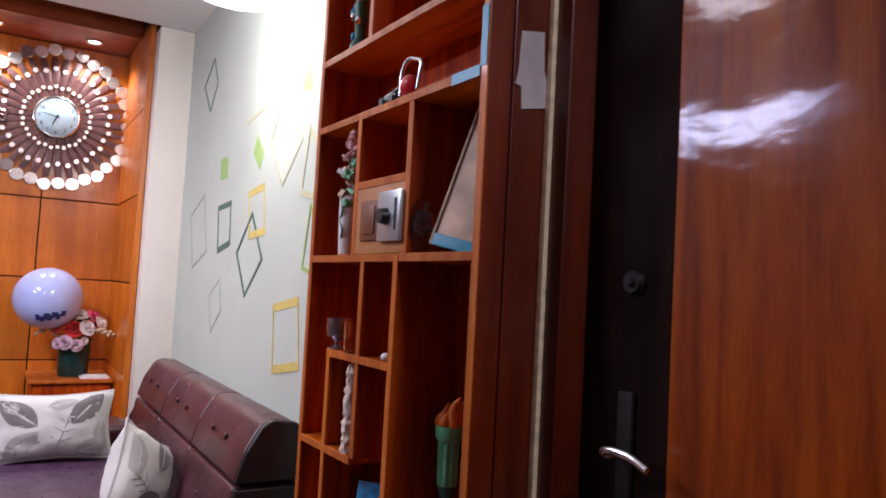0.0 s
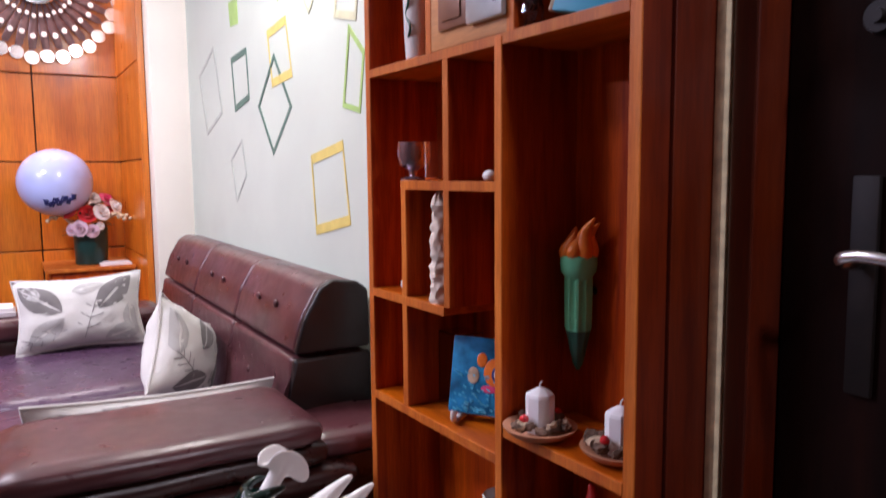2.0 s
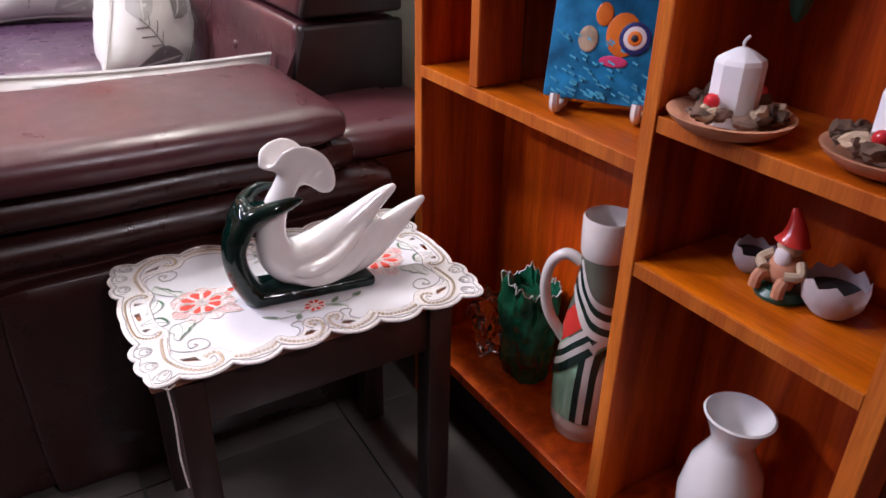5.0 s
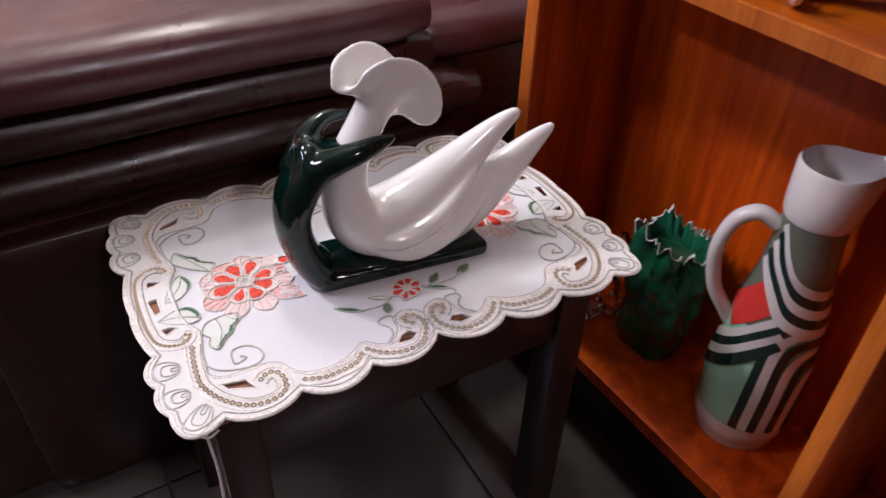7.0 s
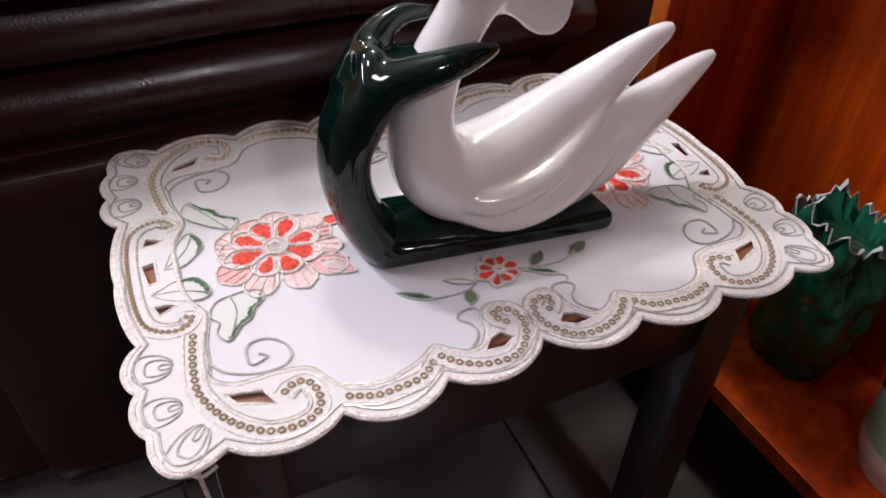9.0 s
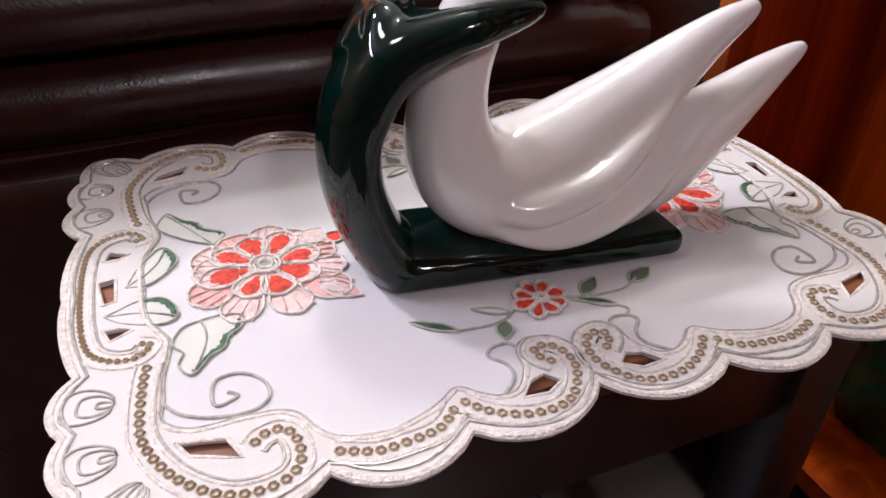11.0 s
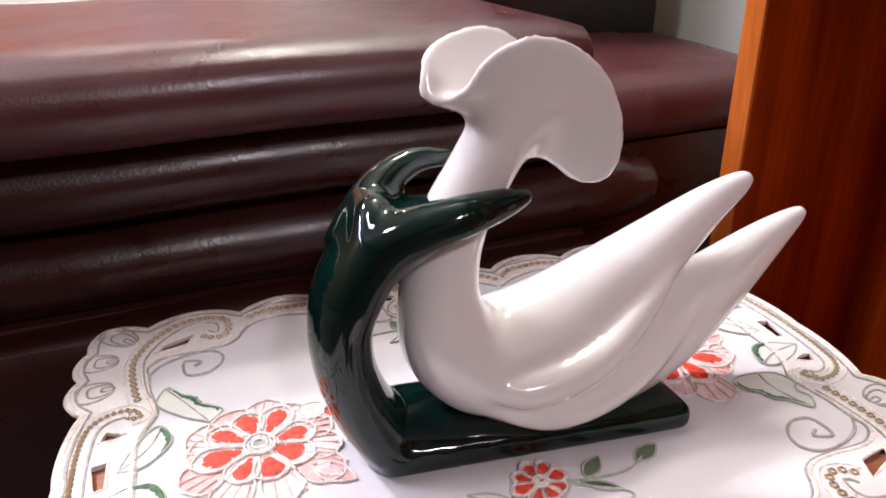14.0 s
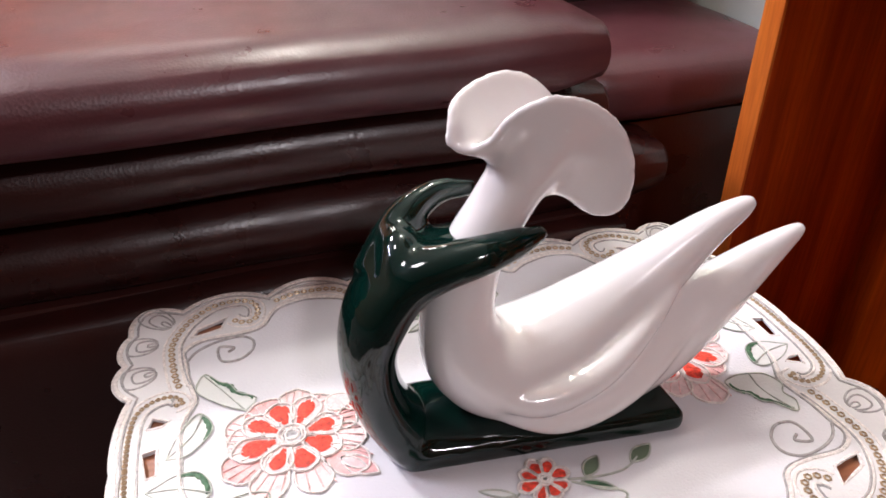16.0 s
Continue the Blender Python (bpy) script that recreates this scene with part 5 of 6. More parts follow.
for i in range(N):
    a = 2 * math.pi * i / N
    d, k = Vector((math.cos(a), 0, math.sin(a))), Vector((-math.sin(a), 0, math.cos(a)))
    c = Vector((KX, KY - 0.02, KZ))
    bm = bmesh.new()
    pts = [c + d * 0.155 - k * 0.010, c + d * 0.33 - k * 0.030, c + d * 0.45 - k * 0.022, c + d * 0.47, c + d * 0.45 + k * 0.022, c + d * 0.33 + k * 0.030, c + d * 0.155 + k * 0.010]
    mid = bm.verts.new(c + d * 0.34 + Vector((0, -0.012, 0)))
    vs = [bm.verts.new(p) for p in pts]
    for q in range(len(vs)):
        bm.faces.new((mid, vs[q], vs[(q + 1) % len(vs)]))
    part("ray", bm, M_BRONZE, clock)
    for rr, size, m in ((0.225 + 0.010 * (i % 2), 0.0145, M_BEAD), (0.355 + 0.016 * (i % 2), 0.0185, M_BEAD)):
        bm = bmesh.new()
        p = c + d * rr
        disc(bm, p.x, p.y - 0.008, p.z, size, 0.008, 10)
        part("mirror_bead", bm, m, clock)
    if i % 10 != 9 or True:
        bm = bmesh.new()
        p = c + d * (0.50 + 0.016 * (i % 2))
        disc(bm, p.x, p.y - 0.004 - 0.004 * (i % 2), p.z, 0.047, 0.005, 24)
        bm.verts.ensure_lookup_table()
        part("mirror_disc", bm, M_DISC, clock, sharp=8)

# television on a swing bracket beside the clock
tv = thing("television", (-0.62, 6.14, 2.36), "flat black television on a steel wall bracket", "television")
part("casing", boxes((-1.02, -0.222, 6.10, 6.14, 2.08, 2.66), bevel=0.006), M_BLACK, tv)
# pale colour stands in for the room reflected in the screen
part("screen", boxes((-1.00, -0.240, 6.096, 6.0995, 2.10, 2.60)), M_PAPER, tv, "screen with a pale reflection in its colour", smooth=False)
for z in (2.565, 2.600):
    bm = bmesh.new()
    tube(bm, [(-0.26, 6.15, z), (-0.12, 6.19, z - 0.004), (-0.02, 6.24, z - 0.010)], 0.012, 8)
    part("bracket_arm", bm, M_BRONZE if z < 2.58 else M_CHROME, tv)
part("wall_plate", boxes((-0.05, 0.00, 6.235, 6.281, 2.53, 2.64), bevel=0.003), M_BRONZE, tv)

# ---- corner cabinet, flowers, balloon ----
cab = thing("low_cabinet", (0.53, 5.98, 0), "low varnished wooden cabinet in the panelled recess", "cabinet")
part("top", boxes((0.255, 0.792, 5.70, 6.275, 0.668, 0.695), bevel=0.006), M_EDGE, cab, sharp=10)
part("body", boxes((0.285, 0.785, 5.74, 6.27, 0.0, 0.667), bevel=0.004), M_SHELF, cab, sharp=10)
part("door", boxes((0.295, 0.532, 5.725, 5.739, 0.05, 0.65), bevel=0.003), M_SHELF, cab, sharp=10)
part("door", boxes((0.538, 0.775, 5.725, 5.739, 0.05, 0.65), bevel=0.003), M_SHELF, cab, sharp=10)
paper = tagged(part("paper_stack", boxes((0.58, 0.77, 5.72, 5.85, 0.6955, 0.708), (0.60, 0.76, 5.73, 5.84, 0.7085, 0.716), bevel=0.001), M_WHITEPETAL), "loose white papers on the cabinet top", "papers")
FXX, FYY = 0.545, 5.92
fl = thing("flower_pot", (FXX, FYY, 0.695), "dark green pot with red, white and lilac artificial flowers", "flowers")
bm = bmesh.new()
lathe(bm, [(0.092, 0.0), (0.100, 0.01), (0.108, 0.24), (0.104, 0.25), (0.098, 0.24), (0.02, 0.22)], (FXX, FYY, 0.6955), 32)
part("pot", bm, M_POT, fl)
rnd = random.Random(5)


def bloom(at, r, m, facing):
    """A rose: rings of cupped petals."""
    bm = bmesh.new()
    q = facing.to_track_quat("Z", "Y").to_matrix()
    for layer, (rad, lift, count) in enumerate(((0.28, 0.55, 3), (0.6, 0.38, 5), (1.0, 0.10, 6))):
        for i in range(count):
            a = 2 * math.pi * i / count + layer * 0.7
            grid = []
            for u in range(4):
                row = []
                for v in range(5):
                    s, t = u / 3, (v / 4 - 0.5)
                    rr = rad * (0.25 + 0.75 * s)
                    ang = a + t * (1.9 if layer else 2.6) * (0.6 + 0.4 * s)
                    z = lift * s + 0.22 * s * s * (1 - layer * 0.45) - 0.12 * t * t * s
                    row.append(bm.verts.new(at + q @ (Vector((rr * math.cos(ang), rr * math.sin(ang), z)) * r)))
                grid.append(row)
            for u in range(3):
                for v in range(4):
                    bm.faces.new((grid[u][v], grid[u + 1][v], grid[u + 1][v + 1], grid[u][v + 1]))
    return part("flower", bm, m, fl)


FLOWERS = [(-0.02, -0.12, 0.34, 0.062, M_REDPETAL), (0.06, -0.12, 0.35, 0.060, M_WHITEPETAL), (-0.12, -0.08, 0.37, 0.065, M_REDPETAL), (-0.05, -0.06, 0.42, 0.055, M_WINEPETAL),
           (0.02, -0.05, 0.44, 0.055, M_WHITEPETAL), (0.10, -0.03, 0.43, 0.055, M_MAGENTA), (0.15, -0.05, 0.38, 0.062, M_WHITEPETAL), (-0.18, -0.02, 0.36, 0.05, M_WHITEPETAL),
           (-0.07, -0.13, 0.25, 0.055, M_LILAC), (0.0, -0.14, 0.23, 0.045, M_LILAC), (-0.12, -0.11, 0.24, 0.04, M_LILAC), (0.05, -0.12, 0.26, 0.03, M_WHITEPETAL), (0.12, 0.06, 0.36, 0.06, M_REDPETAL), (-0.02, 0.08, 0.40, 0.06, M_WHITEPETAL)]
for dx, dy, dz, r, m in FLOWERS:
    bloom(Vector((FXX + dx, FYY + dy, 0.695 + dz)), r, m, Vector((dx * 2, dy - 0.12, dz - 0.22)))
bm = bmesh.new()
for i in range(46):
    a, up = rnd.uniform(0, 6.28), rnd.uniform(0.0, 0.16)
    d = Vector((math.cos(a), math.sin(a), rnd.uniform(-0.1, 0.7))).normalized()
    o = Vector((FXX, FYY, 0.93 + up))
    k = d.cross(Vector((0, 0, 1))).normalized() * rnd.uniform(0.015, 0.03)
    ln = rnd.uniform(0.10, 0.21)
    v = [bm.verts.new(p) for p in (o + d * 0.04, o + d * ln * 0.6 + k, o + d * ln + Vector((0, 0, -0.02)), o + d * ln * 0.6 - k)]
    bm.faces.new(v)
part("foliage", bm, M_FOLIAGE, fl, kind="stuff")
for sx, sy in ((0.24, -0.08), (-0.25, -0.06), (0.20, -0.12)):
    bm = bmesh.new()
    tube(bm, smooth_line([(FXX + sx * 0.3, FYY + sy * 0.4, 0.96), (FXX + sx * 0.7, FYY + sy, 1.03), (FXX + sx, FYY + sy, 1.0)], 5), 0.004, 6)
    for i in range(5):
        ball(bm, (FXX + sx * (0.65 + 0.09 * i), FYY + sy, 1.03 - 0.008 * i + 0.012 * (i % 2)), 0.014, 8)
    part("sprig", bm, M_STRAW, fl)
bal = thing("balloon", (0.350, 5.86, 1.245), "milky lilac clear balloon with navy lettering on a stick", "balloon")
bm = bmesh.new()
ball(bm, (0.350, 5.86, 1.2455), 0.225, 40, (1, 1, 0.96), 24)
part("skin", bm, M_BALLOON, bal)
bm = bmesh.new()
tube(bm, smooth_line([(0.36, 5.86, 1.05), (0.42, 5.88, 0.98), (0.50, 5.91, 0.92)], 5), 0.006, 8)
part("stick", bm, M_PILLAR, bal)
rnd = random.Random(2)
for k in range(7):
    bm = bmesh.new()
    a0 = -0.42 + 0.135 * k
    ln = []
    for i in range(10):
        th = a0 + 0.016 * i + 0.035 * math.sin(i * 2.2 + k)
        ph = -0.62 + 0.10 * math.cos(i * 1.9 + k) - 0.10 * (k % 2) + 0.05 * k * 0.5
        ln.append((0.350 + 0.227 * math.cos(ph) * math.sin(th), 5.86 - 0.227 * math.cos(ph) * math.cos(th), 1.250 + 0.218 * math.sin(ph)))
    tube(bm, smooth_line(ln, 3), 0.0055, 5)
    part("script_stroke", bm, M_NAVY, bal)
sw = thing("wall_switch", (-0.16, 6.284, 1.75), "white switch plate on the wood panelling", "switch")
part("plate", boxes((-0.215, -0.105, 6.270, 6.284, 1.69, 1.80), bevel=0.004), M_PILLAR, sw)
part("rocker", boxes((-0.18, -0.14, 6.262, 6.271, 1.715, 1.775), bevel=0.003), M_CEILING, sw)
bm = bmesh.new()
tube(bm, smooth_line([(-0.175, 6.262, 1.735), (-0.180, 6.240, 1.71), (-0.195, 6.245, 1.62), (-0.25, 6.262, 1.52), (-0.34, 6.268, 1.46)], 6), 0.009, 8)
part("cord", bm, M_PALEPINK, sw, "pale pink plugged cord")
mac = thing("macrame_hanging", (-0.135, 6.25, 1.0), "cream knotted cord hanging with a wooden bead", "wall hanging")
bm = bmesh.new()
ball(bm, (-0.137, 6.24, 1.40), 0.045, 16)
part("bead", bm, M_CORD, mac)
for dx in (-0.03, -0.01, 0.012, 0.03):
    bm = bmesh.new()
    tube(bm, smooth_line([(-0.137 + dx * 0.3, 6.245, 1.39), (-0.137 + dx * 1.2, 6.25, 1.20), (-0.137 - dx * 0.6, 6.25, 1.02), (-0.137 + dx * 1.2, 6.25, 0.85), (-0.13 + dx, 6.25, 0.55)], 6), 0.009, 7)
    part("cord", bm, M_CORD, mac)
bk = thing("book_stack", (0.02, 4.60, 0.607), "small stack of white papers on the sofa arm", "books")
part("book", boxes((-0.06, 0.08, 4.52, 4.70, 0.612, 0.635), bevel=0.002), M_PAPER, bk, sharp=10)
part("book", boxes((-0.05, 0.07, 4.53, 4.69, 0.636, 0.655), bevel=0.002), M_WHITEPETAL, bk, sharp=10)

# ---- things on the shelf ----
# lower left: tall painted jug
JX, JY, JZ = 0.974, 1.742, 0.1605
jug = thing("jug", (JX, JY, JZ), "tall mint, black and red painted jug with white rim", "jug")


def jug_radius(z):
    pts = [(0.0, 0.053), (0.03, 0.060), (0.10, 0.061), (0.20, 0.053), (0.28, 0.041), (0.33, 0.0365), (0.345, 0.0365), (0.40, 0.038), (0.425, 0.039)]
    for (a, ra), (b, rb) in zip(pts, pts[1:]):
        if z <= b:
            t = (z - a) / (b - a)
            t = t * t * (3 - 2 * t)
            return ra + (rb - ra) * t
    return pts[-1][1]


bm = bmesh.new()
zs = [i * 0.352 / 40 for i in range(41)]
lathe(bm, [(jug_radius(z), z) for z in zs], (JX, JY, JZ), 40)
for f in bm.faces:
    z = f.calc_center_median().z - JZ
    f.material_index = 0 if z < 0.045 else 1 if z < 0.20 else 2
part("jug_body", bm, [M_JUGWHITE, M_JUGMINT, M_JUGGREY], jug)
bm = bmesh.new()
n = 40
prof = [(0.0375, 0.346), (0.0395, 0.352), (0.0405, 0.365), (0.0415, 0.410), (0.039, 0.414), (0.0365, 0.409), (0.034, 0.36), (0.032, 0.33)]
rings = []
for r, z in prof:
    ring2 = []
    for i in range(n):
        a = 2 * math.pi * i / n
        lip = max(0, math.cos(a + 0.60)) ** 8 * max(0, (z - 0.35) / 0.065) * 0.019
        ring2.append(bm.verts.new((JX + (r + lip) * math.cos(a), JY + (r + lip) * math.sin(a), JZ + z + lip * 0.25)))
    rings.append(ring2)
for p, q in zip(rings, rings[1:]):
    for i in range(n):
        bm.faces.new((p[i], p[(i + 1) % n], q[(i + 1) % n], q[i]))
part("collar", bm, M_JUGWHITE, jug, "white glazed rim with a spout")
bm = bmesh.new()
hd = Vector((-0.62, 0.78, 0)).normalized()
hl = smooth_line([(0.036, 0.325), (0.060, 0.335), (0.083, 0.315), (0.091, 0.27), (0.081, 0.22), (0.059, 0.185), (0.050, 0.172)], 6)
tube(bm, [(JX + hd.x * u, JY + hd.y * u, JZ + z) for u, z in hl], 0.0092, 12, 1.2, (-hd.y, hd.x, 0))
part("handle", bm, M_JUGWHITE, jug, "white loop handle")


def band(points, wide, m, lift=0.0012, name="painted_band"):
    """A painted band that follows the jug: (degrees from the face, height)."""
    bm = bmesh.new()
    ln = smooth_line(points, 8)
    prev = None
    for i, (deg, z) in enumerate(ln):
        a, b = ln[max(0, i - 1)], ln[min(len(ln) - 1, i + 1)]
        d = Vector((radians(b[0] - a[0]) * 0.06, b[1] - a[1]))
        d = d.normalized() if d.length else Vector((1, 0))
        k = Vector((-d.y, d.x)) * wide / 2
        cur = []
        for s in (-1, -0.33, 0.33, 1):
            th = radians(deg) + s * k.x / 0.06
            zz = z + s * k.y
            rr = jug_radius(zz) + lift
            base_a = math.atan2(-0.75, -0.66)
            cur.append(bm.verts.new((JX + rr * math.cos(base_a + th), JY + rr * math.sin(base_a + th), JZ + zz)))
        if prev:
            for q in range(3):
                bm.faces.new((prev[q], prev[q + 1], cur[q + 1], cur[q]))
        prev = cur
    return part(name, bm, m, jug)


band([(-92, 0.198), (-64, 0.226), (-40, 0.252)], 0.046, M_JUGRED, 0.0008)
for i, m in enumerate((M_JUGWHITE, M_JUGBLACK, M_JUGWHITE, M_JUGBLACK, M_JUGWHITE)):
    o = 0.0125 * i
    band([(-66 - 3 * i, 0.340 - o), (-42, 0.306 - o), (-10, 0.276 - o), (45, 0.262 - o), (100, 0.268 - o)], 0.0125, m, 0.0014 + 0.0002 * i)
for i, m in enumerate((M_JUGWHITE, M_JUGBLACK, M_JUGWHITE, M_JUGBLACK)):
    o = 0.0145 * i
    band([(-6, 0.234 - o * 0.9), (-30, 0.214 - o), (-62, 0.180 - o), (-110, 0.142 - o)], 0.0145, m, 0.0015 + 0.0002 * i)
for i, m in enumerate((M_JUGBLACK, M_JUGWHITE, M_JUGBLACK, M_JUGWHITE, M_JUGBLACK, M_JUGWHITE, M_JUGBLACK)):
    d = -20 + 10.5 * i
    top = 0.212 - 0.016 * max(0, i - 1)
    band([(d, 0.047), (d + 1, 0.12 - 0.006 * i), (d + 4, top - 0.026), (d + 16, top - 0.004), (d + 38, top), (d + 80, top - 0.006)] if i else [(d, 0.047), (d + 1, 0.11), (d + 3, 0.185)], 0.0128, m, 0.0018 + 0.0002 * i)

bag = thing("plastic_bag", (0.972, 1.915, 0.1605), "crumpled dark green plastic bag with a pale folded top", "bag")


def crumple(at, size, seed, m, name, parent, amount=0.35, sub=3, z0=None):
    bm = bmesh.new()
    bmesh.ops.create_icosphere(bm, subdivisions=sub, radius=1)
    for v in bm.verts:
        k = 1 + amount * (noise.noise(v.co * 1.7 + Vector((seed, 0, 0))) + 0.7 * noise.noise(v.co * 4.1 + Vector((0, seed, 0))) + 0.35 * abs(noise.noise(v.co * 9 + Vector((0, 0, seed)))))
        v.co = Vector((at[0] + v.co.x * k * size[0], at[1] + v.co.y * k * size[1], at[2] + v.co.z * k * size[2]))
        if z0 is not None:
            v.co.z = max(v.co.z, z0)
    return part(name, bm, m, parent, smooth=False)


def bag_ring(z, n=72):
    """One level of the open sack: soft upright folds that grow towards the mouth."""
    out = []
    for i in range(n):
        a = 2 * math.pi * i / n
        d = Vector((math.cos(a), math.sin(a), z * 2.2))
        k = 1 + 0.10 * math.sin(5 * a + 2.0 * z) * (0.3 + z) + 0.22 * noise.noise(d * 1.6 + Vector((3.1, 0, 0))) + 0.13 * noise.noise(d * 4.2) + 0.05 * abs(noise.noise(d * 10)) + 0.16 * z * z * noise.noise(d * 6.5)
        r = (0.042 + 0.007 * math.sin(math.pi * z)) * k * (0.93 + 0.1 * z)
        lift = (0.010 * noise.noise(Vector((math.cos(a) * 2, math.sin(a) * 2, 7.7))) + 0.012 * noise.noise(Vector((math.cos(a) * 7, math.sin(a) * 7, 2.7)))) * z * z
        out.append((0.972 + r * math.cos(a), 1.915 + r * 1.15 * math.sin(a), 0.1615 + 0.205 * z + 2.0 * lift))
    return out


bm = bmesh.new()
levels = [[bm.verts.new(p) for p in bag_ring(k / 26)] for k in range(27)]
inner = [bm.verts.new((0.972 + (v.co.x - 0.972) * 0.75, 1.915 + (v.co.y - 1.915) * 0.75, v.co.z - 0.025)) for v in levels[-1]]
levels.append(inner)
for p, q in zip(levels, levels[1:]):
    for i in range(72):
        bm.faces.new((p[i], p[(i + 1) % 72], q[(i + 1) % 72], q[i]))
bm.faces.new(levels[0])
bm.faces.new(levels[-1])
part("bag_body", bm, M_BAG, bag, sharp=60)
bm = bmesh.new()
tube(bm, bag_ring(1.0), [0.0012 + 0.0075 * max(0.0, noise.noise(Vector((i * 0.25, 1, 0)))) for i in range(72)], 6, 0.5, (0, 0, 1), True)
part("bag_rim", bm, M_BAGWHITE, bag, "pale rolled rim")

# clear crumpled wrapper beside the bag
wrap = thing("clear_wrapper", (0.962, 2.010, 0.1605), "crumpled clear plastic wrapper beside the green bag", "wrapper")
crumple((0.955, 2.012, 0.225), (0.040, 0.042, 0.066), 21, M_GLASS, "film", wrap, 0.55, 3, 0.1607)

# lower right: white jar
jar = thing("white_jar", (0.957, 1.442, 0.1605), "white glazed jar with a wide flared mouth", "jar")
bm = bmesh.new()
lathe(bm, [(0.034, 0), (0.042, 0.01), (0.056, 0.07), (0.058, 0.11), (0.049, 0.16), (0.031, 0.195), (0.029, 0.210), (0.039, 0.236), (0.047, 0.252), (0.044, 0.254), (0.036, 0.234), (0.025, 0.21), (0.014, 0.18)], (0.957, 1.442, 0.1605), 36)
part("jar_body", bm, M_PORCELAIN, jar)

# gnome between broken egg-shell cups
GX, GY, GZ = 0.963, 1.438, 0.6005
bm = bmesh.new()


def lump(build, m):
    """Adds one shape of the figurine and gives its faces a paint."""
    before = set(bm.faces)
    build()
    for f in bm.faces:
        if f not in before:
            f.material_index = m


lump(lambda: lathe(bm, [(0.002, 0.0), (0.030, 0.0), (0.032, 0.006), (0.026, 0.013), (0.004, 0.016)], (GX, GY, GZ), 14), 1)
lump(lambda: ball(bm, (GX, GY, GZ + 0.034), 0.021, 14, (0.95, 1.0, 1.15)), 0)
for side in (-1, 1):
    lump(lambda: tube(bm, smooth_line([(GX - 0.008, GY + side * 0.012, GZ + 0.020), (GX - 0.026, GY + side * 0.015, GZ + 0.028), (GX - 0.030, GY + side * 0.016, GZ + 0.012)], 4), 0.0075, 8), 0)
    lump(lambda: tube(bm, smooth_line([(GX - 0.002, GY + side * 0.018, GZ + 0.050), (GX - 0.012, GY + side * 0.027, GZ + 0.040), (GX - 0.022, GY + side * 0.014, GZ + 0.036)], 4), 0.0060, 8), 2)
lump(lambda: ball(bm, (GX - 0.002, GY, GZ + 0.066), 0.0150, 14, (1, 1, 1)), 2)
lump(lambda: ball(bm, (GX - 0.012, GY, GZ + 0.054), 0.0110, 12, (0.7, 1, 1.3)), 4)
lump(lambda: tube(bm, smooth_line([(GX, GY, GZ + 0.070), (GX + 0.001, GY, GZ + 0.080), (GX + 0.002, GY + 0.003, GZ + 0.095), (GX + 0.002, GY + 0.009, GZ + 0.110)], 4), [0.0195 * (1 - k / 13) + 0.0015 for k in range(13)], 12, 1, (0, 1, 0)), 3)
tagged(part("gnome_figurine", bm, [M_TERRACOTTA, M_DEEPGREEN, M_STRAW, M_JUGRED, M_WHITEPETAL]), "small painted seated figurine with a pointed red hat", "figurine")
for x, y, r, tilt in ((0.982, 1.500, 0.026, 35), (0.978, 1.382, 0.036, -4)):
    cup = thing("egg_cup", (x, y, 0.6005), "white broken egg-shell shaped cup, dark inside", "cup", "egg-shell cups on the shelf")
    bm = bmesh.new()
    prof = [(0.010, 0.0), (0.6 * r, 0.06 * r), (0.92 * r, 0.45 * r), (1.0 * r, 0.95 * r), (0.95 * r, 1.25 * r)]
    nn = 24
    rings = [[bm.verts.new((x + q * math.cos(2 * math.pi * i / nn), y + q * math.sin(2 * math.pi * i / nn), 0.6005 + z + (0.12 * r * (i % 3 - 1) if k == 4 else 0))) for i in range(nn)] for k, (q, z) in enumerate(prof)]
    for p, q in zip(rings, rings[1:]):
        for i in range(nn):
            bm.faces.new((p[i], p[(i + 1) % nn], q[(i + 1) % nn], q[i]))
    bm.faces.new(rings[0])
    bmesh.ops.solidify(bm, geom=list(bm.faces), thickness=0.003)
    bmesh.ops.rotate(bm, verts=bm.verts, cent=(x, y, 0.6005), matrix=Matrix.Rotation(radians(tilt * 0.4), 3, "X"))
    for v in bm.verts:
        v.co.z = max(v.co.z, 0.6007)
    part("shell", bm, M_WHITEPETAL, cup)
    bm = bmesh.new()
    lathe(bm, [(0.75 * r, 0.35 * r), (0.85 * r, 0.8 * r), (0.4 * r, 0.9 * r), (0.05, 0.92 * r)][:3], (x, y, 0.602), 20)
    part("filling", bm, M_BLACK, cup)

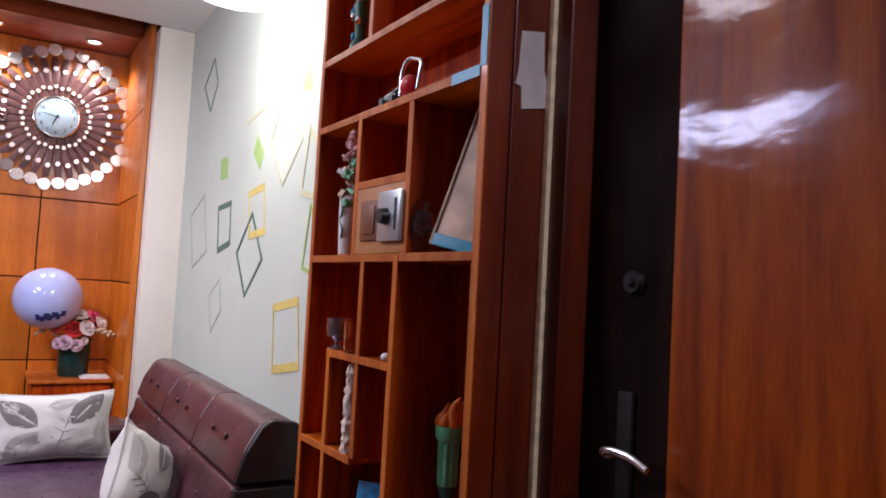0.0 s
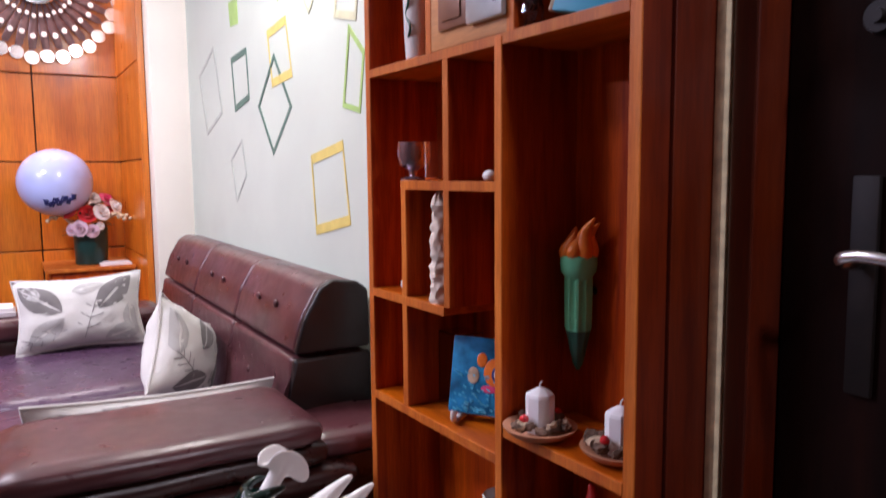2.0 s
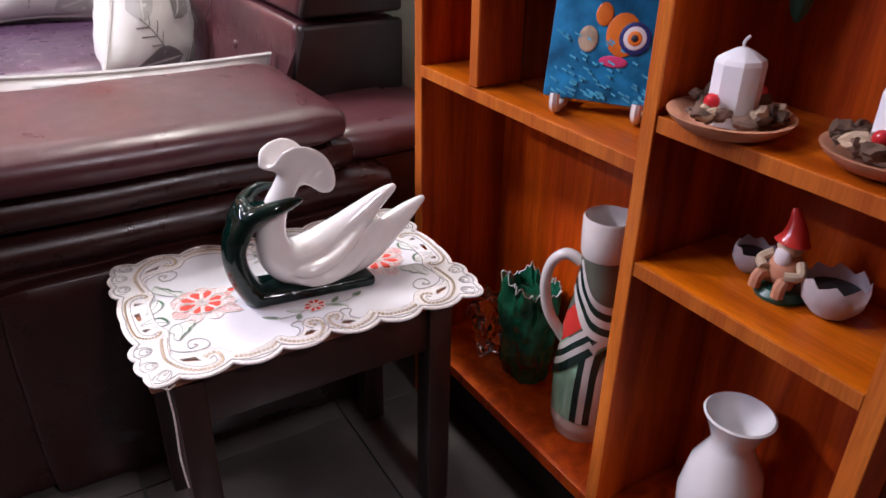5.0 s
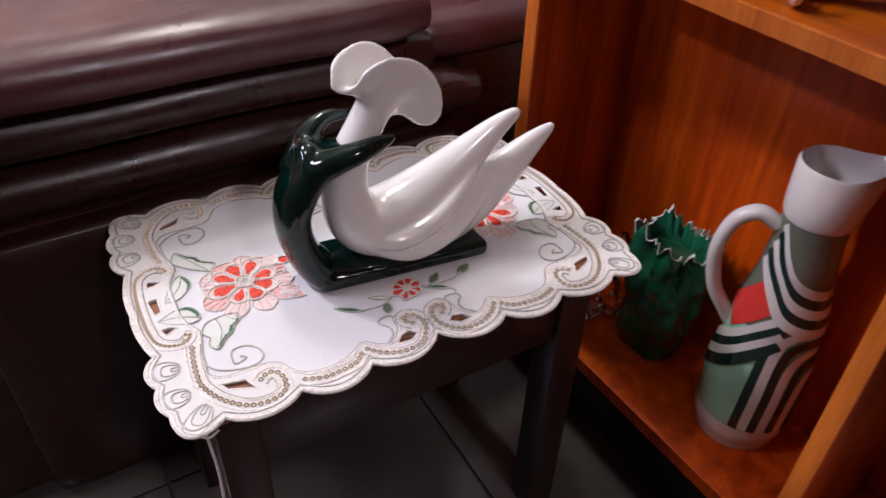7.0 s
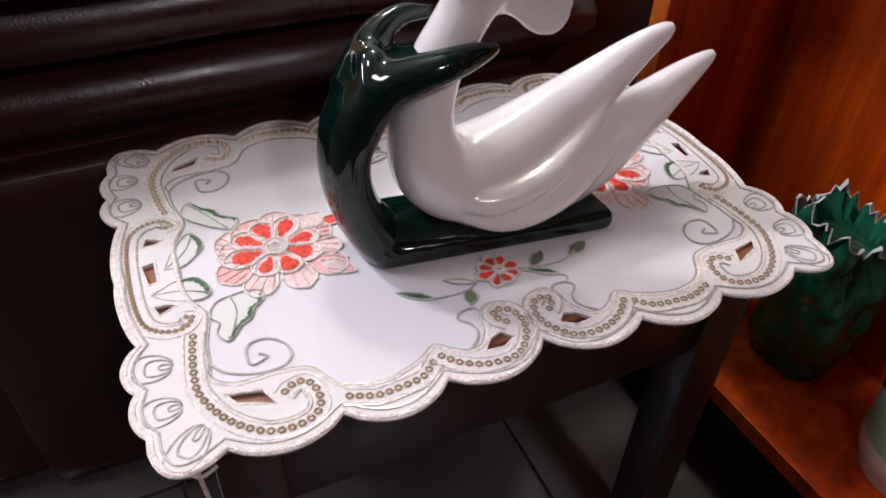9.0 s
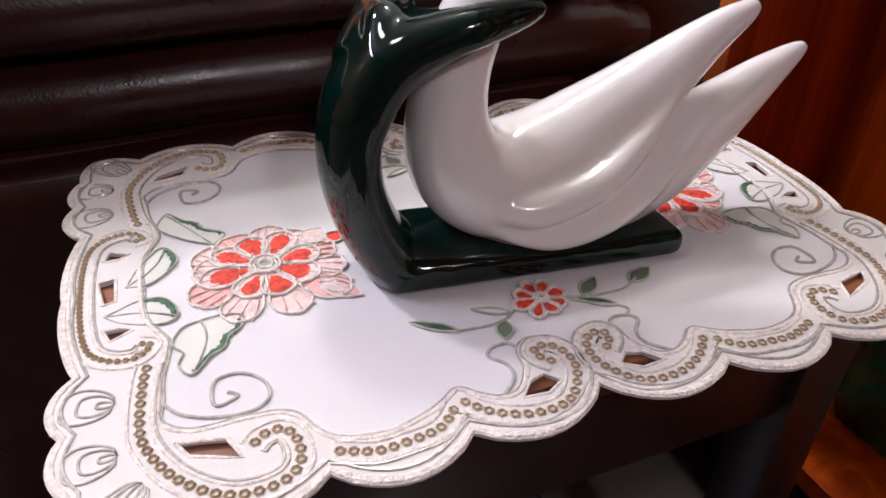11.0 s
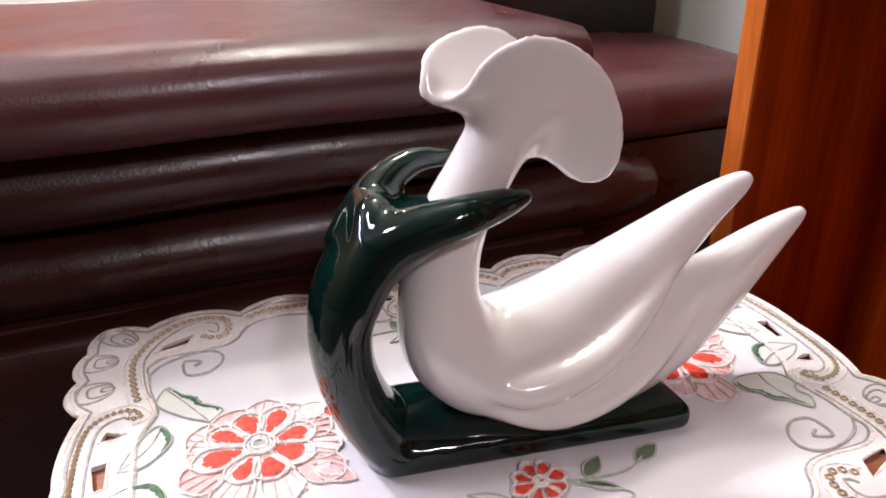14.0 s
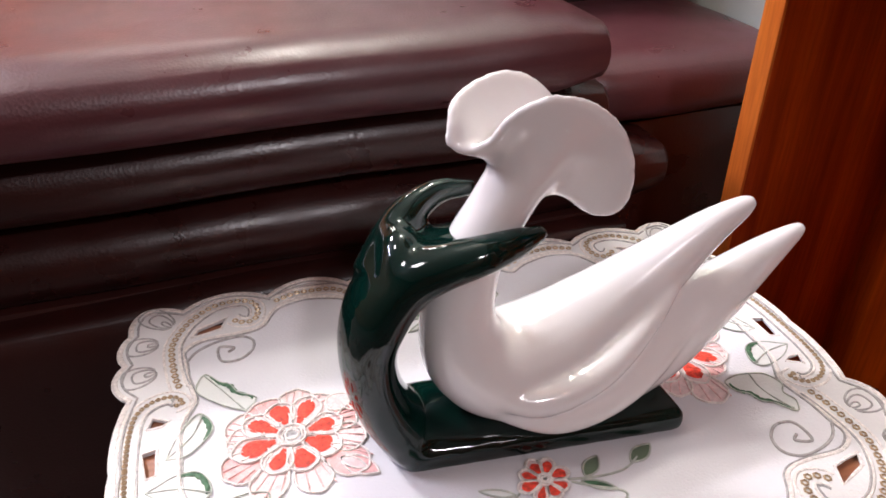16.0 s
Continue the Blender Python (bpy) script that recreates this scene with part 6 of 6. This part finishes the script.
# candles on terracotta plates
for cx, cy, seed in ((0.897, 1.508, 1), (0.945, 1.350, 2)):
    cp = thing("candle_plate", (cx, cy, 0.7955), "white pillar candle on a terracotta plate with dried petals", "candle", "candles on terracotta plates")
    bm = bmesh.new()
    lathe(bm, [(0.040, 0), (0.052, 0.004), (0.065, 0.014), (0.069, 0.020), (0.064, 0.020), (0.050, 0.010), (0.02, 0.008)], (cx, cy, 0.7955), 36)
    part("plate", bm, M_TERRACOTTA, cp)
    candle = bmesh.new()
    lathe(candle, [(0.0265, 0), (0.027, 0.066), (0.025, 0.071), (0.010, 0.080), (0.004, 0.082)], (cx, cy, 0.8045), 8)
    c = part("candle", candle, M_WAX, cp, "white six-sided wax candle", sharp=20)
    bm = bmesh.new()
    tube(bm, smooth_line([(cx, cy, 0.883), (cx, cy + 0.001, 0.892), (cx + 0.001, cy - 0.004, 0.899)], 4), 0.0017, 6)
    part("wick", bm, M_WAX, c)
    rnd = random.Random(seed)
    for i in range(22):
        a = rnd.uniform(0, 6.28)
        r = rnd.uniform(0.035, 0.052)
        m = (M_POTPOURRI, M_POTPOURRI, M_STRAW, M_POTPOURRI)[i % 4]
        crumple((cx + r * math.cos(a), cy + r * math.sin(a), 0.818 + rnd.uniform(0, 0.010)), (rnd.uniform(0.009, 0.016), rnd.uniform(0.006, 0.014), rnd.uniform(0.005, 0.010)), i + seed * 40, m, "dried_petal", cp, 0.6, 2)
    for a in (2.6, 5.6):
        bm = bmesh.new()
        ball(bm, (cx + 0.038 * math.cos(a + 0.6), cy + 0.038 * math.sin(a + 0.6), 0.834), 0.009, 12)
        part("red_berry", bm, M_REDGLASS, cp)

# torch ornament on the back panel
TX, TY = 1.003, 1.527
torch = thing("torch_ornament", (1.045, TY, 0.93), "green fluted torch wall ornament with orange flames", "ornament")
bm = bmesh.new()
nn = 36
rings = []
for r, z in ((0.003, 0.900), (0.010, 0.912), (0.016, 0.940), (0.024, 0.978), (0.026, 0.985), (0.027, 1.075), (0.026, 1.082)):
    rings.append([bm.verts.new((TX + r * (1 - (0.20 if 0.98 < z < 1.08 else 0.04) * (i % 4 in (0, 1))) * math.cos(2 * math.pi * i / nn), TY + r * (1 - (0.20 if 0.98 < z < 1.08 else 0.04) * (i % 4 in (0, 1))) * math.sin(2 * math.pi * i / nn), z)) for i in range(nn)])
for p, q in zip(rings, rings[1:]):
    for i in range(nn):
        bm.faces.new((p[i], p[(i + 1) % nn], q[(i + 1) % nn], q[i]))
bm.faces.new(rings[0])
bm.faces.new(rings[-1])
for f in bm.faces:
    f.material_index = 1 if f.calc_center_median().z < 0.978 else 0
part("stem", bm, [M_MINT, M_DEEPGREEN], torch)
bm = bmesh.new()
lathe(bm, [(0.024, 1.076), (0.027, 1.082), (0.0335, 1.092), (0.035, 1.104), (0.035, 1.120), (0.030, 1.124), (0.01, 1.122)], (TX, TY, 0), 28)
part("cup", bm, M_MINT, torch)
for i in range(7):
    a = 2 * math.pi * i / 7
    r = 0.017 if i else 0.0
    h = (0.056, 0.040, 0.056, 0.046, 0.040, 0.074, 0.064)[i]
    bx, by = TX + r * math.cos(a), TY + r * math.sin(a)
    bm = bmesh.new()
    ln = smooth_line([(bx, by, 1.115, 0.013), (bx + 0.3 * r * math.cos(a), by + 0.3 * r * math.sin(a), 1.130, 0.0160), (bx, by - 0.004, 1.118 + h * 0.65, 0.011), (bx + 0.004, by - (0.026 if i > 4 else 0.008), 1.120 + h, 0.002)], 5)
    tube(bm, [p[:3] for p in ln], [max(p[3], 0.001) for p in ln], 10)
    part("flame", bm, M_ORANGE, torch)
bm = bmesh.new()
tube(bm, [(TX + 0.02, TY, 1.05), (1.0445, TY, 1.05)], 0.008, 8)
part("hook", bm, M_BLACK, torch)

# blue wrapped picture on a white stand, in front of a clear box
st = thing("wrapped_tile", (0.935, 1.780, 0.7335), "blue glossy wrapped picture tile on a white stand", "ornament")
stand = Matrix.Translation((0.944, 1.764, 0.7335)) @ Matrix.Rotation(radians(34), 4, "Z")
lean = stand @ Matrix.Translation((0, 0, 0.0175)) @ Matrix.Rotation(radians(13), 4, "Y")


def tile_part(name, shapes, m, x0, x1, bevel=0.0, smooth=True):
    bm = bmesh.new()
    for y0, y1, z0, z1 in shapes:
        box(bm, x0, x1, y0, y1, z0, z1, bevel)
    bm.transform(lean)
    return part(name, bm, m, st, smooth=smooth)


tile_part("tile", [(-0.085, 0.085, 0.0, 0.170)], M_BLUE, -0.006, 0.006, 0.004)
bm = bmesh.new()
rnd = random.Random(9)
for i in range(90):
    y, z = rnd.uniform(-0.082, 0.070), 0.004 + 0.085 * rnd.random() ** 1.6
    w = rnd.uniform(0.004, 0.012)
    prism(bm, [(y, z), (y + w, z + 0.45 * w), (y + w, z + 0.45 * w + 0.0028), (y, z + 0.0028)], "x", -0.0082, -0.0055)
bm.transform(lean)
part("light_streaks", bm, M_LIGHTBLUE, st, kind="stuff")
for y, z, ry, rz, m, nm in ((-0.018, 0.095, 0.024, 0.030, M_ORANGE, "orange_patch"), (0.012, 0.120, 0.012, 0.016, M_ORANGE, "orange_patch"), (-0.035, 0.092, 0.022, 0.022, M_NAVY, "dark_ring"), (-0.035, 0.092, 0.016, 0.016, M_WHITEPETAL, "white_ring"), (-0.035, 0.092, 0.010, 0.010, M_ORANGE, "orange_dot"), (-0.035, 0.092, 0.005, 0.005, M_INK, "dark_dot"), (0.030, 0.085, 0.014, 0.018, M_STRAW, "pale_patch"), (-0.01, 0.058, 0.020, 0.008, M_MAGENTA, "pink_patch")):
    bm = bmesh.new()
    k = {"dark_ring": 1, "white_ring": 2, "orange_dot": 3, "dark_dot": 4}.get(nm, 0)
    ball(bm, (-0.007 - 0.0012 * k, y, z), 1.0, 18, (0.0012, ry, rz))
    bm.transform(lean)
    part(nm, bm, m, st)
for y in (-0.058, 0.058):
    bm = bmesh.new()
    tube(bm, smooth_line([(0.045, y, 0.008), (0.005, y, 0.010), (-0.022, y, 0.008), (-0.034, y, 0.016), (-0.031, y, 0.031)], 5), 0.0075, 8)
    bm.transform(stand)
    part("stand_foot", bm, M_PORCELAIN, st)
gb = tagged(part("clear_box", boxes((0.940, 0.9425, 1.872, 1.950, 0.7335, 0.908), (0.9425, 1.015, 1.872, 1.8745, 0.7335, 0.908), (0.9425, 1.015, 1.9475, 1.950, 0.7335, 0.908), (0.9425, 1.015, 1.8745, 1.9475, 0.9055, 0.908), bevel=0.0008), M_GLASS, smooth=False), "empty clear plastic box with thin walls", "box")

# ivory column figure, egg, cup, small white thing
col = thing("carved_column", (0.884, 1.842, 0.9955), "slender carved ivory-coloured ornament", "ornament")
bm = bmesh.new()
nn = 24
rings = []
for k in range(34):
    z = k / 33 * 0.245
    r = 0.024 - 0.007 * z / 0.245 + 0.007 * noise.noise(Vector((k * 0.43, 3.1, 0)))
    if k > 30:
        r *= (34 - k) / 3.5
    rings.append([bm.verts.new((0.884 + (r + 0.007 * noise.noise(Vector((math.cos(i * 0.262) * 3, math.sin(i * 0.262) * 3, k * 0.55)))) * math.cos(2 * math.pi * i / nn), 1.842 + (r + 0.007 * noise.noise(Vector((math.cos(i * 0.262) * 3, math.sin(i * 0.262) * 3, k * 0.55)))) * math.sin(2 * math.pi * i / nn), 0.9955 + z)) for i in range(nn)])
for p, q in zip(rings, rings[1:]):
    for i in range(nn):
        bm.faces.new((p[i], p[(i + 1) % nn], q[(i + 1) % nn], q[i]))
bm.faces.new(rings[0])
bm.faces.new(rings[-1])
part("carving", bm, M_IVORY, col)
bm = bmesh.new()
ball(bm, (0.890, 2.005, 1.017), 0.019, 16, (1, 1, 1.15))
tagged(part("white_egg", bm, M_PORCELAIN), "small white egg ornament on the shelf board", "ornament")
bm = bmesh.new()
tube(bm, smooth_line([(0.93, 2.06, 0.993), (0.93, 2.062, 1.06), (0.925, 2.06, 1.10), (0.92, 2.062, 1.125)], 5), 0.007, 8)
ball(bm, (0.92, 2.062, 1.13), 0.014, 12, (1, 1, 1.3))
tagged(part("red_bud", bm, M_JUGRED), "small red artificial bud", "ornament")
cup = thing("glass_cup", (0.888, 1.972, 1.2625), "smoky purple glass goblet", "glass")
bm = bmesh.new()
lathe(bm, [(0.028, 0), (0.030, 0.004), (0.010, 0.012), (0.010, 0.022), (0.030, 0.036), (0.036, 0.06), (0.034, 0.088), (0.031, 0.088), (0.032, 0.06), (0.024, 0.040), (0.004, 0.032)], (0.888, 1.972, 1.2625), 28)
part("bowl", bm, M_SILVER, cup)
bm = bmesh.new()
lathe(bm, [(0.030, 0), (0.033, 0.003), (0.034, 0.085), (0.031, 0.085), (0.030, 0.008), (0.004, 0.006)], (0.888, 1.850, 1.2625), 28)
tagged(part("clear_tumbler", bm, M_GLASS), "small clear glass tumbler", "glass")
bm = bmesh.new()
ball(bm, (0.875, 1.640, 1.274), 0.012, 12, (1, 1.4, 0.9))
tagged(part("white_pebble", bm, M_PORCELAIN), "small white glazed pebble", "ornament")

# flower vase
vz = thing("flower_vase", (0.888, 1.945, 1.5305), "slim white vase with green vine and pink flowers", "vase")
bm = bmesh.new()
lathe(bm, [(0.022, 0), (0.026, 0.004), (0.029, 0.06), (0.031, 0.13), (0.030, 0.17), (0.022, 0.172), (0.01, 0.165)], (0.888, 1.945, 1.5305), 24)
part("vase_body", bm, M_PORCELAIN, vz)
bm = bmesh.new()
tube(bm, smooth_line([(0.862, 1.937, 1.58), (0.860, 1.925, 1.60), (0.860, 1.943, 1.63), (0.858, 1.927, 1.66), (0.860, 1.943, 1.70)], 6), 0.003, 6)
part("vine", bm, M_DEEPGREEN, vz)
rnd = random.Random(4)
for i in range(16):
    k = i / 15
    m = M_LILAC if i > 9 else (M_MINT, M_WHITEPETAL, M_STRAW)[i % 3]
    crumple((0.884 + rnd.uniform(-0.018, 0.018), 1.947 + rnd.uniform(-0.022, 0.022), 1.68 + 0.20 * k), (0.016, 0.016, 0.014), i, (M_PINK if i > 9 else m), "blossom", vz, 0.6, 2)

# framed picture leaning, small crystal, top things
pf = thing("picture_frame", (0.945, 1.42, 1.5305), "small picture in a thin pale gold frame, leaning", "picture frame")
lean = Matrix.Translation((0.930, 1.392, 1.5325)) @ Matrix.Rotation(radians(13), 4, "X") @ Matrix.Rotation(radians(22), 4, "Z") @ Matrix.Rotation(radians(17), 4, "Y")
for y0, y1, z0, z1 in ((-0.10, -0.092, 0, 0.35), (0.092, 0.10, 0, 0.35), (-0.0915, 0.0915, 0.342, 0.35)):
    bm = boxes((-0.006, 0.006, y0, y1, z0, z1), bevel=0.002)
    bm.transform(lean)
    part("frame_bar", bm, M_STRAW, pf, "pale gold bar")
bm = boxes((-0.008, 0.006, -0.0915, 0.0915, 0, 0.028), bevel=0.002)
bm.transform(lean)
part("frame_bar", bm, M_CYAN, pf, "turquoise lower bar")
bm = boxes((-0.002, 0.004, -0.091, 0.091, 0.029, 0.341))
bm.transform(lean)
part("print", bm, M_PICTURE, pf, "faded brown print", smooth=False)
crys = thing("crystal_ornament", (0.895, 1.538, 1.5305), "small smoky crystal ornament", "ornament")
for i, (dy, dz) in enumerate(((0, 0.03), (0.012, 0.065), (-0.014, 0.075), (0.0, 0.10))):
    crumple((0.895, 1.538 + dy, 1.5305 + dz), (0.022, 0.024, 0.03), i + 3, M_PURPLEGLASS, "facet", crys, 0.5, 2, 1.5307)
lan = thing("red_padlock_ornament", (0.885, 1.615, 1.9225), "red glossy padlock-shaped ornament with a silver loop", "ornament")
bm = bmesh.new()
ball(bm, (0.885, 1.615, 1.9540), 0.031, 20, (0.7, 1, 1))
part("lock_body", bm, M_REDGLASS, lan)
bm = bmesh.new()
tube(bm, smooth_line([(0.885, 1.660, 1.9370), (0.885, 1.659, 1.9870), (0.885, 1.640, 2.0190), (0.885, 1.615, 2.0250), (0.885, 1.590, 2.0170), (0.885, 1.558, 2.0), (0.885, 1.572, 1.9370)], 6), 0.006, 10)
part("shackle", bm, M_CHROME, lan)
tc = thing("toy_cannon", (0.895, 1.715, 1.9225), "small black metal model on the shelf", "model")
part("base", boxes((0.875, 0.915, 1.675, 1.760, 1.931, 1.949), bevel=0.003), M_BLACK, tc)
for y in (1.690, 1.745):
    bm = bmesh.new()
    tube(bm, [(0.870, y, 1.935), (0.876, y, 1.935)], 0.012, 14, 1, (0, 0, 1))
    part("wheel", bm, M_BLACK, tc)
bm = bmesh.new()
tube(bm, [(0.895, 1.755, 1.9520), (0.895, 1.680, 1.9650)], [0.010, 0.007], 12, 1, (0, 0, 1))
part("barrel", bm, M_BLACK, tc)
fg = thing("glass_figure", (0.905, 1.985, 2.1305), "dark ornament with turquoise and clear glass drops", "ornament")
bm = bmesh.new()
lathe(bm, [(0.030, 0), (0.030, 0.03), (0.016, 0.05), (0.022, 0.14), (0.010, 0.24), (0.004, 0.26)], (0.905, 1.985, 2.1307), 16)
part("figure_body", bm, M_DEEPGREEN, fg)
rnd = random.Random(6)
for i in range(18):
    bm = bmesh.new()
    ball(bm, (0.885 + rnd.uniform(-0.01, 0.02), 1.995 + rnd.uniform(-0.03, 0.03), 2.19 + rnd.uniform(0, 0.19)), 0.009, 8, (1, 1, 1.6))
    part("drop", bm, M_MIRROR if i % 2 else M_CYAN, fg)

# ---- floor tiles, last ----
me = None
for i in range(9):
    for j in range(19):
        x0, y0 = -2.6 + i * 0.41, -1.6 + j * 0.416
        if me is None:
            bm = boxes((0, 0.406, 0, 0.412, -0.006, 0.0), bevel=0.0015)
            t = part("floor_tile", bm, M_TILE, floor, sharp=10)
            me = t.data
        else:
            t = new("floor_tile", me)
            t.parent = floor
        t.location = Vector((x0, y0, 0)) * S
